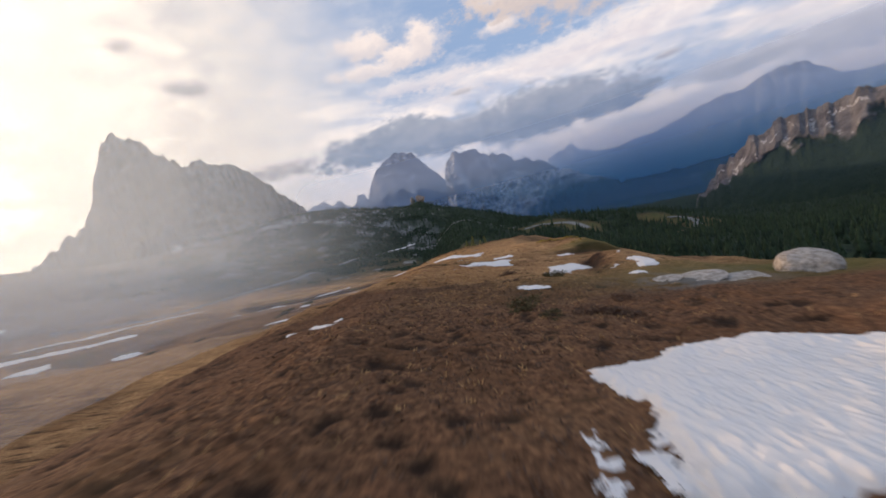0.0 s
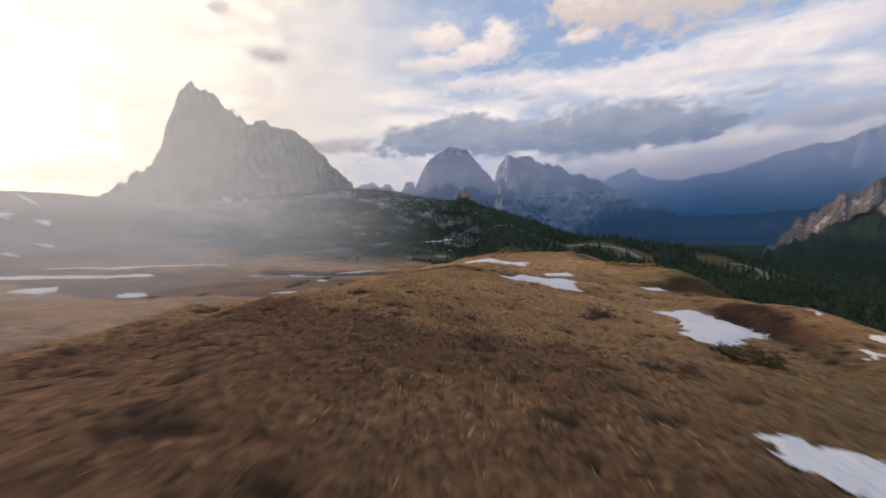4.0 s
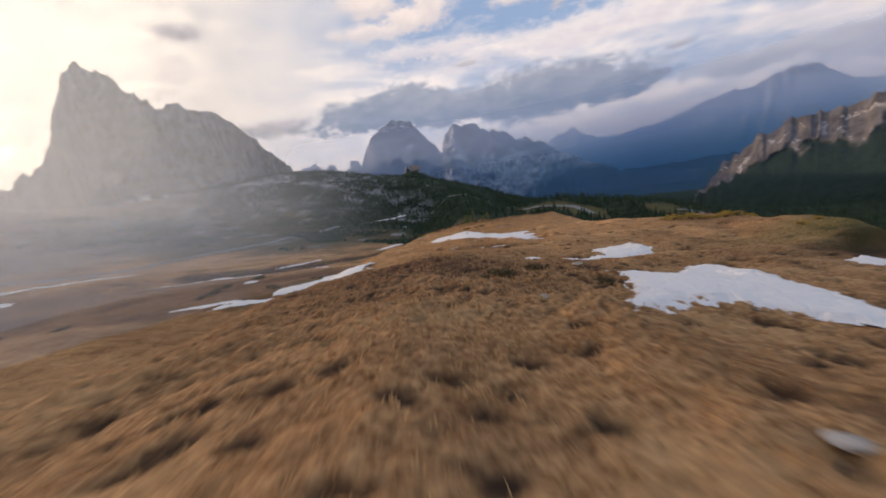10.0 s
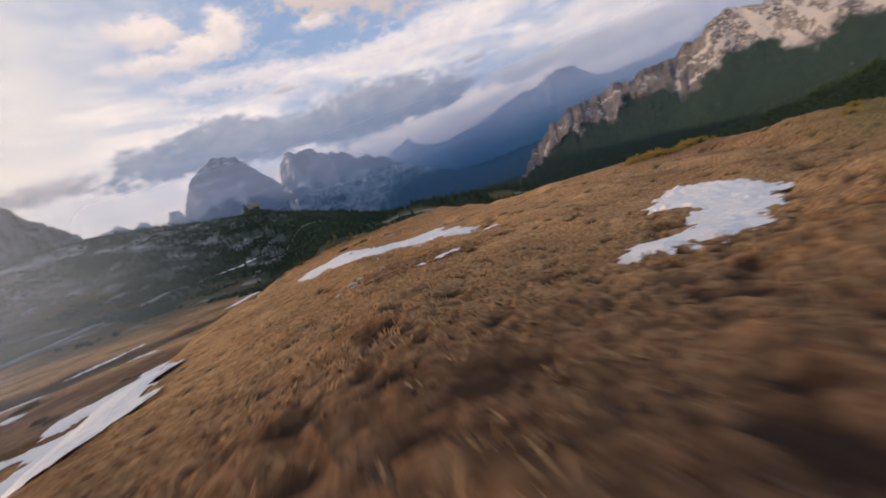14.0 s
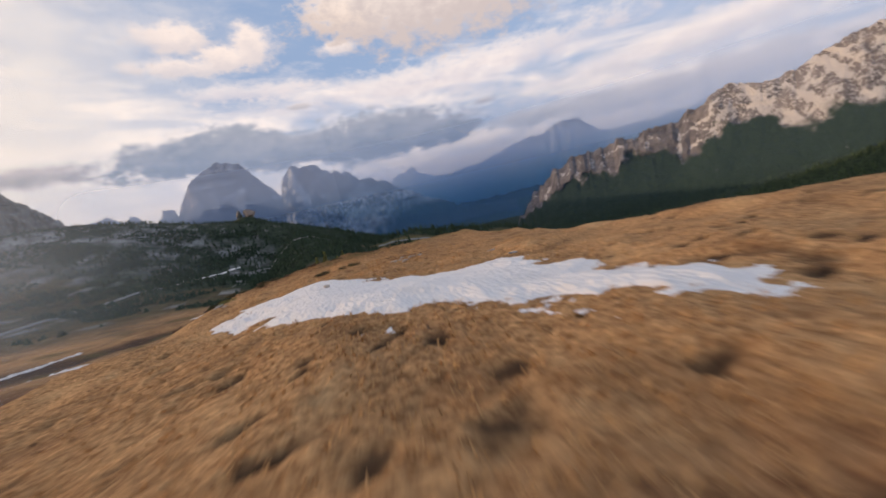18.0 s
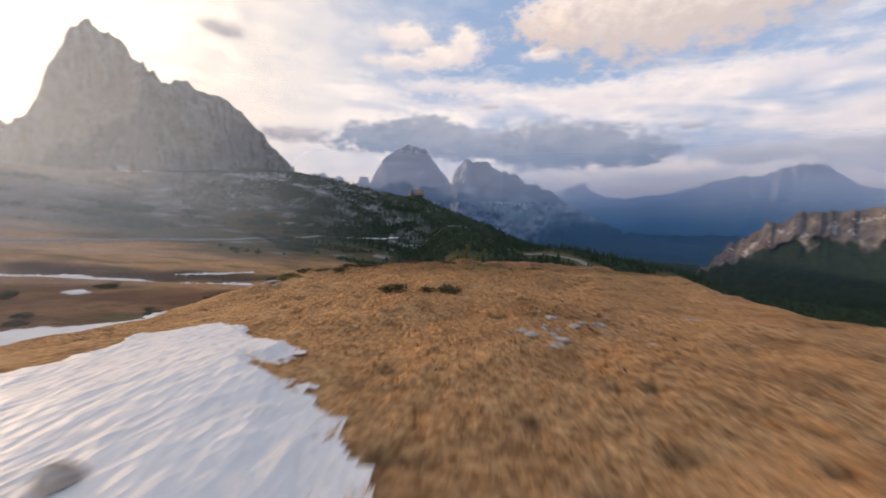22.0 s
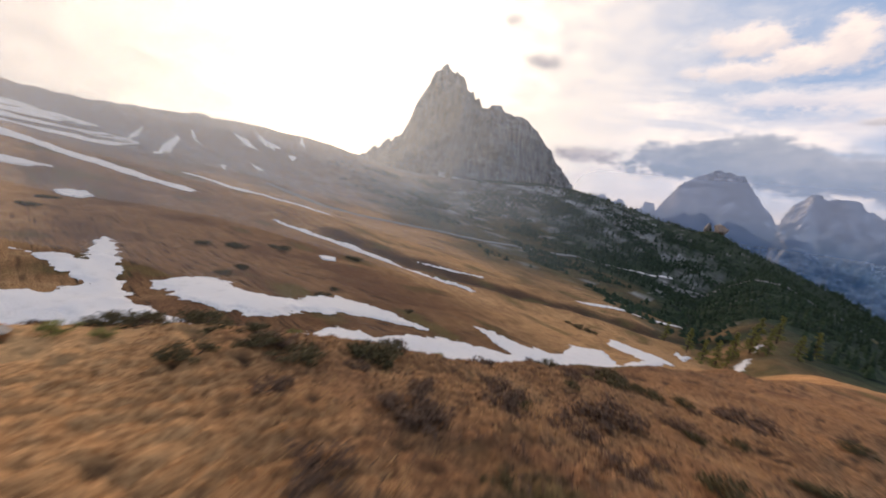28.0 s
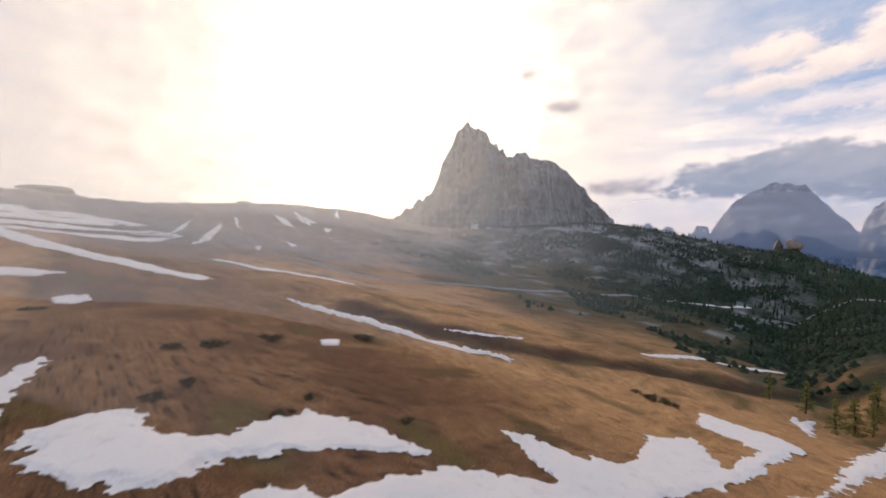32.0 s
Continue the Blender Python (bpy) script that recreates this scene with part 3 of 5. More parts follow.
def cushions(x, y):
    """Height of the grass cushions, and how dark to colour each gap and bare hole."""
    one, gap, own = tussocks(x, y, 0.60, 5)
    dome = np.sqrt(np.clip(1 - one * one * 0.95, 0, 1)) * (0.45 + 0.75 * own) * step(gap, 0.0, 0.35)
    small = tussocks(x, y, 0.28, 15)[1]
    big, _, pick = tussocks(x, y, 1.6, 25)
    rough = (0.5 + 0.5 * step(fbm(x / 5.5, y / 5.5, 3, 27), -0.45, 0.35)) * np.interp(y, [30, 48, 70, 80, 118, 130], [0.8, 0.9, 0.9, 0.5, 0.6, 0.9])
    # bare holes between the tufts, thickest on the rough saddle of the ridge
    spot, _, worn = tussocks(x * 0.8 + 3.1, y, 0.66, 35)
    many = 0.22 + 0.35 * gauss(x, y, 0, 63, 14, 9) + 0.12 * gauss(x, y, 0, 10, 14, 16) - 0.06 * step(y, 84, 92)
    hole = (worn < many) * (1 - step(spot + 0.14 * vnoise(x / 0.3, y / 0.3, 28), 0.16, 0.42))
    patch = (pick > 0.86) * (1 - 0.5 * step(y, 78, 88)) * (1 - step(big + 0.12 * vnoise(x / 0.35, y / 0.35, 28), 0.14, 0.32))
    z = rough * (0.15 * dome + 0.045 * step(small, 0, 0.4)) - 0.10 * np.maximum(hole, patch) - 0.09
    # seams are darkened in colour where the relief's own shading is weak
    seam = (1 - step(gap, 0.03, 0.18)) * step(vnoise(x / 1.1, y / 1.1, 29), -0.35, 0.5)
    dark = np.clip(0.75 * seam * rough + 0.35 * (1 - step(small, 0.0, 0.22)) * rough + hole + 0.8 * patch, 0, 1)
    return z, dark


def hummocks(x, y):
    """Tussocks and cattle steps."""
    return cushions(x, y)[0] + 0.05 * vnoise(x / 0.9, y / 0.9, 6) + 0.17 * vnoise(x / 2.3, y / 2.3, 7)


def ground_z(x, y):
    x, y = np.asarray(x, float), np.asarray(y, float)
    return land(x, y) + hummocks(x, y) * (1 - step(np.hypot(x, y - 80), 90, 200))
# end of terrain form


def spread(lo, hi, fine, reach_lo, reach_hi, growth):
    mid = list(np.arange(lo, hi, fine))
    up, s = [], fine
    while (up[-1] if up else hi) < reach_hi:
        s *= growth
        up.append((up[-1] if up else mid[-1]) + s)
    down, s = [], fine
    while (down[-1] if down else lo) > reach_lo:
        s *= growth
        down.append((down[-1] if down else mid[0]) - s)
    return np.array(down[::-1] + mid + up)


def grid_mesh(name, X, Y, Z):
    rows, cols = X.shape
    me = bpy.data.meshes.new(name)
    idx = np.arange(rows * cols).reshape(rows, cols)
    quads = np.stack([idx[:-1, :-1], idx[:-1, 1:], idx[1:, 1:], idx[1:, :-1]], -1).reshape(-1, 4)
    me.vertices.add(rows * cols)
    me.vertices.foreach_set("co", np.stack([X, Y, Z], -1).astype(np.float32).ravel())
    me.loops.add(quads.size)
    me.loops.foreach_set("vertex_index", quads.astype(np.int32).ravel())
    me.polygons.add(len(quads))
    me.polygons.foreach_set("loop_start", np.arange(0, quads.size, 4, dtype=np.int32))
    me.update(calc_edges=True)
    me.polygons.foreach_set("use_smooth", np.ones(len(quads), dtype=bool))
    return me


def put_attribute(me, name, values):
    a = me.attributes.new(name, "FLOAT", "POINT")
    a.data.foreach_set("value", np.asarray(values, np.float32).ravel())


ROAD = [(-300, 262), (-250, 290), (-228, 318), (-216, 350), (-204, 395), (-188, 470), (-152, 552), (-92, 630), (-27, 687), (60, 735), (150, 760)]
VALLEY_ROAD = [(150, 700), (195, 690), (228, 668), (236, 630), (228, 590)]
HAIRPIN = [(250, 428), (270, 446), (318, 486), (372, 540), (408, 596), (398, 622), (372, 612)]


def clearing(x, y):
    """Meadow along the valley roads: 1 on the open grass, 0 in the woods."""
    d = np.minimum(line_distance(x, y, VALLEY_ROAD), line_distance(x, y, HAIRPIN)) + 22 * fbm(x / 45, y / 45, 3, 95)
    return 1 - step(d, 14, 30)


def forest_cover(x, y):
    n = x * 0.75 + y * 0.66
    f = step(n + 60 * fbm(x / 120, y / 120, 4, 31), 165, 250) * step(y + 0.35 * x, 180, 320)
    scrub = 0.85 * step(y + 0.35 * x + 40 * fbm(x / 60, y / 60, 3, 35), 255, 300) * step(x, -520, -380) * (1 - gauss(x, y, -20, 330, 90, 60))
    slope = step(x + 16 * fbm(x / 30, y / 30, 3, 37), 62, 96) * step(y, -60, 0)
    low = 0.85 * step(fbm(x / 45, y / 45, 4, 81), -0.25, 0.2) * step(y + 0.25 * x, 270, 360) * step(x, -520, -380) * (1 - step(y, 900, 1000))
    return np.maximum.reduce([f, scrub, slope, low]) * (1 - 0.5 * clearing(x, y))


def woods(x, y):
    n = x * 0.75 + y * 0.66
    return step(n + 60 * fbm(x / 120, y / 120, 4, 31), 215, 320) * step(y + 0.35 * x, 200, 340) * (1 - clearing(x, y))


def make_ground():
    xs = spread(-8.0, 10.5, 0.14, -4900, 4900, 1.043)
    ys = spread(2, 142, 0.14, -1500, 4900, 1.043)
    X, Y = np.meshgrid(xs, ys)
    Z = land(X, Y)
    bumps = hummocks(X, Y) * (1 - step(np.hypot(X, Y - 80), 90, 200))
    for o in SNOWS:
        ox, oy = [p[0] for p in o], [p[1] for p in o]
        i, j = (xs > min(ox) - 1) & (xs < max(ox) + 1), (ys > min(oy) - 1) & (ys < max(oy) + 1)
        w = np.ix_(j, i)
        under = step(edge_distance(X[w], Y[w], o), -0.1, 0.9)
        bumps[w] = bumps[w] * (1 - 0.85 * under) - 0.05 * under
    Z = Z + bumps
    me = grid_mesh("ground", X, Y, Z)
    n = 0.5 + 0.5 * fbm(X / 9, Y / 9, 4, 41)
    early = 1 - step(Y, 18, 44)
    late = step(Y, 124, 134) * (1 - step(Y, 175, 220))
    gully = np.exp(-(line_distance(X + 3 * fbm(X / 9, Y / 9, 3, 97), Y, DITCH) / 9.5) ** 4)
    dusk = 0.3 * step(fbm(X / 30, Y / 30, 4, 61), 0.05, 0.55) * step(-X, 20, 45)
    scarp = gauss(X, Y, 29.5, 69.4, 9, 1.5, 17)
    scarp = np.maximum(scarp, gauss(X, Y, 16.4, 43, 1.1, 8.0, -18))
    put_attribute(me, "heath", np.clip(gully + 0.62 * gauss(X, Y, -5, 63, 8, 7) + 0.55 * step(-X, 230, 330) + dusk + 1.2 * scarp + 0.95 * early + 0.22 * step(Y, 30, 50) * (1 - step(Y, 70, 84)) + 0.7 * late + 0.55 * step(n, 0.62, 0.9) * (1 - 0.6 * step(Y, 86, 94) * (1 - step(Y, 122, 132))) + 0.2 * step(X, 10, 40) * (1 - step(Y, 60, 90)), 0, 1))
    put_attribute(me, "green", np.clip(gauss(X, Y, 30, 73, 10, 3.0, 17) * 0.8 + 0.8 * gauss(X, Y, 24, 26, 16, 7) + 0.45 * step(n, 0.75, 0.95) * step(Y, 118, 130) + 0.9 * clearing(X, Y), 0, 1))
    put_attribute(me, "forest", forest_cover(X, Y))
    put_attribute(me, "scree", np.clip(1.2 * gauss(X, Y, -330, 815, 320, 100, -14) * step(fbm(X / 40, Y / 40, 4, 51), -0.3, 0.4) + 0.8 * step(fbm(X / 18, Y / 18, 4, 52), 0.55, 0.75) * step(Y + 0.35 * X, 300, 400) * step(-X, -40, 40) + 0.4 * step(-X, 240, 340) + 0.8 * gauss(X, Y, 15.5, 23.0, 5.5, 3.2, 35) * step(fbm(X / 1.3, Y / 1.3, 4, 53), -0.45, 0.25), 0, 1))
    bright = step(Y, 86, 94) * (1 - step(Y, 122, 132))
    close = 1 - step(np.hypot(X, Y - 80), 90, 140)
    # the gully term paints trench shade over its dark heath
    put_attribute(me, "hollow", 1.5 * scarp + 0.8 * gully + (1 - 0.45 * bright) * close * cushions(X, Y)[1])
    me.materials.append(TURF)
    return tagged(new("ground", me), "tan dry alpine turf over rolling ridge and basin", "ground", kind="structure")




# ---------------------------------------------------------------- mountains
def on_ray(az, dist):
    return math.sin(radians(az)) * dist, math.cos(radians(az)) * dist


def massif(name, label, eye, skyline, dist, foot, depth, mat, seed, rough=1.0, rows=120, cols=220, lean=0.45, wood=None, bend=None, drift=None, relief=1.0, grain=0.035):
    """A mountain as a shell: along its width the skyline in (azimuth, height) degrees seen from eye, from the foot up the front face, over the
    crest and down the back, broken by buttresses and gullies."""
    az = np.array([a for a, _ in skyline], float)
    el = np.array([e for _, e in skyline], float)
    u = np.linspace(az[0], az[-1], cols)
    top = np.interp(u, az, el)
    du = dist if bend is None else np.interp(u, az, bend)
    crest = eye[2] + np.tan(np.radians(top)) * du
    v = np.linspace(0, 1, rows)
    U, V = np.meshgrid(u, v)
    C = np.broadcast_to(crest, U.shape)
    D = np.broadcast_to(np.asarray(du, float) + 0 * u, U.shape)
    F = np.interp(U, az, foot) if isinstance(foot, (list, tuple)) else foot + 0 * U
    H = np.maximum(C - F, 1.0)
    front = np.clip(V / 0.72, 0, 1)
    back = np.clip((V - 0.72) / 0.28, 0, 1)
    # height along the face: gentle apron, steep wall, broken top
    rise = lean * front + (1 - lean) * step(front, 0.25, 0.98)
    Z = F + H * rise * (1 - back * 0.9)
    away = -depth * (1 - front) ** 1.3 + depth * 0.9 * back
    width = np.radians(U) * D
    s = H.max()
    butt = 0.9 - 2.2 * np.abs(fbm(width / (s * 0.20), Z / (s * (1.3 if dist < 2500 else 0.28)), 4, seed, 0.5)) + 0.5 * fbm(width / (s * 0.07), Z / (s * 0.3), 3, seed + 5)
    crag = fbm(width / (s * 0.05), Z / (s * 0.07), 4, seed + 7, 0.55)
    ledge = fbm(width / (s * 0.6), Z / (s * 0.045), 3, seed + 13)
    amp = rough * (0.3 + 0.7 * np.sin(np.pi * np.clip(V / 0.8, 0, 1)))
    ribs, knobs = (0.085, 0.028) if dist < 2500 else (0.045, 0.042)
    away = away + relief * amp * s * (ribs * butt + knobs * crag + 0.018 * ledge)
    jag = rough * s * (0.022 * fbm(width / (s * grain), 0 * width + 3, 5, seed + 3, 0.6) + 0.006 * crag)
    Z = Z + jag * step(front, 0.5, 1.0) * step(H / s, 0.02, 0.2)
    trees = 0 * U
    if wood is not None:
        edge = 0.03 if dist < 2500 else 0.22
        w = np.interp(U, az, wood) if isinstance(wood, (list, tuple)) else wood + 0 * U
        trees = 1 - step(rise + (0.06 * butt + 0.06 * crag) * (1.0 if dist > 2500 else 0.95), w - edge, w + edge)
        if dist < 2500:
            # the wooded flank is smooth land under a rough canopy
            bare = -depth * (1 - front) ** 1.3 + depth * 0.9 * back + 0.25 * (away + depth * (1 - front) ** 1.3 - depth * 0.9 * back)
            away = away * (1 - trees) + bare * trees
            Z = Z + trees * (5.0 * vnoise(width / 14, Z / 14, seed + 21) + 4.0 * vnoise(width / 45, Z / 45, seed + 22))
    R = D + away
    X = eye[0] + np.sin(np.radians(U)) * R
    Y = eye[1] + np.cos(np.radians(U)) * R
    me = grid_mesh(name, X, Y, Z)
    me.flip_normals()
    if wood is not None:
        put_attribute(me, "wood", trees)
    if drift is not None:
        put_attribute(me, "drift", drift(U, front, back))
    me.materials.append(mat)
    return tagged(new(name, me), label, "mountain")


def peak_snow(u, f, b):
    gully = 0.45 * np.exp(-((u + 33.4 + 1.2 * (0.7 - f) + 0.5 * np.sin(f * 19)) / 0.22) ** 2) * step(f, 0.35, 0.5) * (1 - step(f, 0.75, 0.9))
    foot = step(fbm(u / 1.6, f / 0.06, 3, 111), -0.05, 0.5) * step(f, 0.12, 0.20) * (1 - step(f, 0.32, 0.44)) * step(u, -42, -36)
    return np.clip(gully + 0.8 * foot, 0, 1) * (1 - b)


def field_snow(u, f, b):
    return step(fbm(u / 1.1 + 5 * f, f / 0.09, 4, 311), -0.05, 0.5) * step(f, 0.4, 0.6) * (1 - 0.5 * step(f, 0.8, 1.0)) * 0.55 * (1 - step(u, 13, 18))


def crag_scree(u, f, b):
    ribs = step(fbm((u + 14 * f) / 0.8, f / 0.5, 4, 611), 0.05, 0.55) * step(u, 60, 68) * step(f, 0.3, 0.5)
    shelves = 0.65 * step(fbm(u / 0.7, f / 0.03, 4, 612), 0.1, 0.8) * step(f, 0.55, 0.7) * (1 - step(f, 0.9, 0.98))
    pale = 0.5 * step(u, 56, 63) * step(f, 0.5, 0.75)
    return np.clip(np.maximum(ribs, shelves) + pale, 0, 1)


START = (-0.9, 27.3, -3.9)      # the ranges are laid out as they stand from here
LATER = (-2.8, 73.8, -10.4)
peak = massif("rock_peak", "sharp grey limestone peak above a scree apron", START,
       [(-53, 3.0), (-50, 4.6), (-47.8, 6.0), (-46, 7.0), (-44.2, 8.4), (-42.8, 11.0), (-41.4, 14.6), (-39.9, 17.0), (-38.9, 17.9), (-37.6, 17.3), (-36, 15.8),
        (-34.4, 14.6), (-33.2, 13.6), (-32.2, 13.4), (-31, 13.7), (-29.4, 13.1), (-27.6, 12.2), (-25.8, 10.9), (-24.4, 9.4), (-23.4, 8.9), (-22.6, 7.6), (-21, 5.8),
        (-19.4, 4.4), (-17, 3.2), (-14.3, 2.0), (-12.5, 0.2)],
       1020, -10, 230, GUSELA, 101, rows=170, cols=330, lean=0.5, drift=peak_snow, relief=1.1, rough=1.3, grain=0.05,
       bend=[1020] * 12 + [1020, 1030, 1050, 1080, 1120, 1180, 1220, 1250, 1265, 1275, 1285, 1290, 1300, 1300])
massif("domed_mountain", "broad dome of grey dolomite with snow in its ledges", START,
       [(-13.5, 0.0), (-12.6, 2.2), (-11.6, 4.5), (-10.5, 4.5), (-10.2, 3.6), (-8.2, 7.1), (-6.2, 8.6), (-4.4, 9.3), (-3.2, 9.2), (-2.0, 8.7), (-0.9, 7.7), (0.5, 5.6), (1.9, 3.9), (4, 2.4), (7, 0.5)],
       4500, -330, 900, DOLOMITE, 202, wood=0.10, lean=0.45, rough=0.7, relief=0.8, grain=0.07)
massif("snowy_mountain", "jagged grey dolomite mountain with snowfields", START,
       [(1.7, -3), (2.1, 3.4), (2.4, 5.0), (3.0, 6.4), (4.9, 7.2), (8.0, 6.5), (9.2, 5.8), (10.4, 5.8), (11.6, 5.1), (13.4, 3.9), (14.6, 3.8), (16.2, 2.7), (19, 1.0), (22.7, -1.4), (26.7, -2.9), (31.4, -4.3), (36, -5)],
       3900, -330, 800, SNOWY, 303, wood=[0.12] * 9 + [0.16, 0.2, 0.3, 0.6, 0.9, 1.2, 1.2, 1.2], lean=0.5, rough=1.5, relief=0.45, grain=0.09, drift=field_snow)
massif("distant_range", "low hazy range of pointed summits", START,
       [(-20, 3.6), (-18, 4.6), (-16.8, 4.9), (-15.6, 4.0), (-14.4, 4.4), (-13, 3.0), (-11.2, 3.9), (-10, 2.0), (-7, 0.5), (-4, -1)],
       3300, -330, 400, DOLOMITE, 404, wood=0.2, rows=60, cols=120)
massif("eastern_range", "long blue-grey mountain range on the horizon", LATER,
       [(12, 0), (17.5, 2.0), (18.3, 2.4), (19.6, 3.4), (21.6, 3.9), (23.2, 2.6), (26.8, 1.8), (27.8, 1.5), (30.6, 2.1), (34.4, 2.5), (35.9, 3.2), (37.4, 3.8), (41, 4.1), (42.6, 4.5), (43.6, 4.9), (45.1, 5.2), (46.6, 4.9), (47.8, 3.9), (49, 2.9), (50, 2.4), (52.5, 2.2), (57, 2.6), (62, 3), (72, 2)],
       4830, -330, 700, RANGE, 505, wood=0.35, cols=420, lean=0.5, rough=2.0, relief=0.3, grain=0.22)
massif("crag_mountain", "rocky limestone mountain with dark wooded flanks and snow gullies", LATER,
       [(30, -14.0), (33.5, -10.6), (36.6, -7.4), (37.7, -5.8), (39, -4.2), (40.7, -2.7), (43, -1.2), (46.5, 0.1), (50, 0.5), (54.4, 1.0), (57, 1.3), (59.3, 1.8), (60.8, 3.0), (64, 3.7), (67, 3.4), (69.3, 4.0), (72.3, 5.4), (75, 6.4), (79, 6.0), (84, 7.5), (92, 7.0), (104, 6.0)],
       1980, -520, 760, CRAG, 606, rows=200, cols=560, lean=0.66, rough=1.1, relief=0.55, drift=crag_scree,
       wood=[1, 1, 0.98, 0.90, 0.79, 0.74, 0.73, 0.74, 0.75, 0.76, 0.76, 0.77, 0.79, 0.78, 0.80, 0.71, 0.69, 0.69, 0.70, 0.71, 0.72, 0.73],
       bend=[2150, 2150, 2145, 2130, 2120, 2100, 2080, 2050, 2010, 1970, 1930, 1900, 1880, 1840, 1800, 1770, 1730, 1700, 1650, 1600, 1500, 1400])


def pinnacle(parent, az, dist, foot, top, r, seed):
    """A free-standing needle on the shoulder of a peak."""
    bm = bmesh.new()
    x, y = START[0] + math.sin(radians(az)) * dist, START[1] + math.cos(radians(az)) * dist
    rings = []
    for k in range(9):
        f = k / 8
        rings.append([bm.verts.new((x + math.cos(a) * r * (1.15 - f) * (1 + 0.35 * noise.noise((3 * a, 4 * f, seed))), y + math.sin(a) * r * (1.15 - f),
                                    foot + (top - foot) * f)) for a in [math.tau * j / 10 for j in range(10)]])
    for lo, hi in zip(rings[:-1], rings[1:]):
        for j in range(10):
            bm.faces.new([lo[j], lo[(j + 1) % 10], hi[(j + 1) % 10], hi[j]])
    bm.faces.new(rings[-1])
    me = bpy.data.meshes.new("pinnacle")
    bm.to_mesh(me)
    bm.free()
    me.materials.append(GUSELA)
    ob = new("pinnacle", me)
    ob.parent = parent


pinnacle(peak, -23.35, 1230, 150, 189, 13, 1.5)
pinnacle(peak, -39.0, 1010, 300, 325, 9, 4.5)


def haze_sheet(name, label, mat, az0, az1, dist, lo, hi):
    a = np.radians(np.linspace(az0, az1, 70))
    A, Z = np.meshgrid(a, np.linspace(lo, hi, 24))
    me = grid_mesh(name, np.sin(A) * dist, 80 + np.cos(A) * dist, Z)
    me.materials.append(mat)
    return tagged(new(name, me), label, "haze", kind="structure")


# sheets put before the far mountains to imitate their haze
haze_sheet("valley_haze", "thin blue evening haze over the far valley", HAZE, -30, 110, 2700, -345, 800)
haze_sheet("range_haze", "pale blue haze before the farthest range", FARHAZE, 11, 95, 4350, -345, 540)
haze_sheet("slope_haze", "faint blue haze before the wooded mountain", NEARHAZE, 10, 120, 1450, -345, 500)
# sheets added to imitate the sun's glare, spaced out to hide their edges
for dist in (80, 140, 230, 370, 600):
    haze_sheet("sunlit_haze", "added pale sheet imitating veiling sun glare", GLARE, -125, 0, dist, -110, 420)


# ---------------------------------------------------------------- snow
def edge_distance(x, y, pts):
    """Distance to a closed outline, positive inside."""
    d, inside = np.full(np.shape(x), 1e9), np.zeros(np.shape(x), bool)
    for (ax, ay), (bx, by) in zip(pts, pts[1:] + pts[:1]):
        ux, uy = bx - ax, by - ay
        k = np.clip(((x - ax) * ux + (y - ay) * uy) / max(ux * ux + uy * uy, 1e-6), 0, 1)
        d = np.minimum(d, np.hypot(x - ax - k * ux, y - ay - k * uy))
        if by != ay:
            inside ^= ((ay > y) != (by > y)) & (x < (bx - ax) * (y - ay) / (by - ay) + ax)
    return np.where(inside, d, -d)


def from_arrays(name, verts, faces, mat):
    me = bpy.data.meshes.new(name)
    n = faces.shape[1]
    me.vertices.add(len(verts))
    me.vertices.foreach_set("co", np.asarray(verts, np.float32).ravel())
    me.loops.add(faces.size)
    me.loops.foreach_set("vertex_index", faces.astype(np.int32).ravel())
    me.polygons.add(len(faces))
    me.polygons.foreach_set("loop_start", np.arange(0, faces.size, n, dtype=np.int32))
    me.update(calc_edges=True)
    me.materials.append(mat)
    return me


def pieces_of(cells):
    """The separate islands of a mask, the largest first; crumbs are left out."""
    lab = np.where(cells, np.arange(1, cells.size + 1).reshape(cells.shape), 0)
    while True:
        p = np.pad(lab, 1)
        nxt = np.where(cells, np.maximum.reduce([lab, p[:-2, 1:-1], p[2:, 1:-1], p[1:-1, :-2], p[1:-1, 2:]]), 0)
        for ax in (0, 1):
            nxt = np.where(cells, np.maximum(nxt, np.roll(nxt, 1, ax) * (np.roll(cells, 1, ax))), 0)
        if (nxt == lab).all():
            break
        lab = nxt
    ids, count = np.unique(lab[lab > 0], return_counts=True)
    order = np.argsort(-count)
    return [lab == ids[k] for k in order if count[k] > 0.010 * cells.sum()][:12]


SNOWS = []


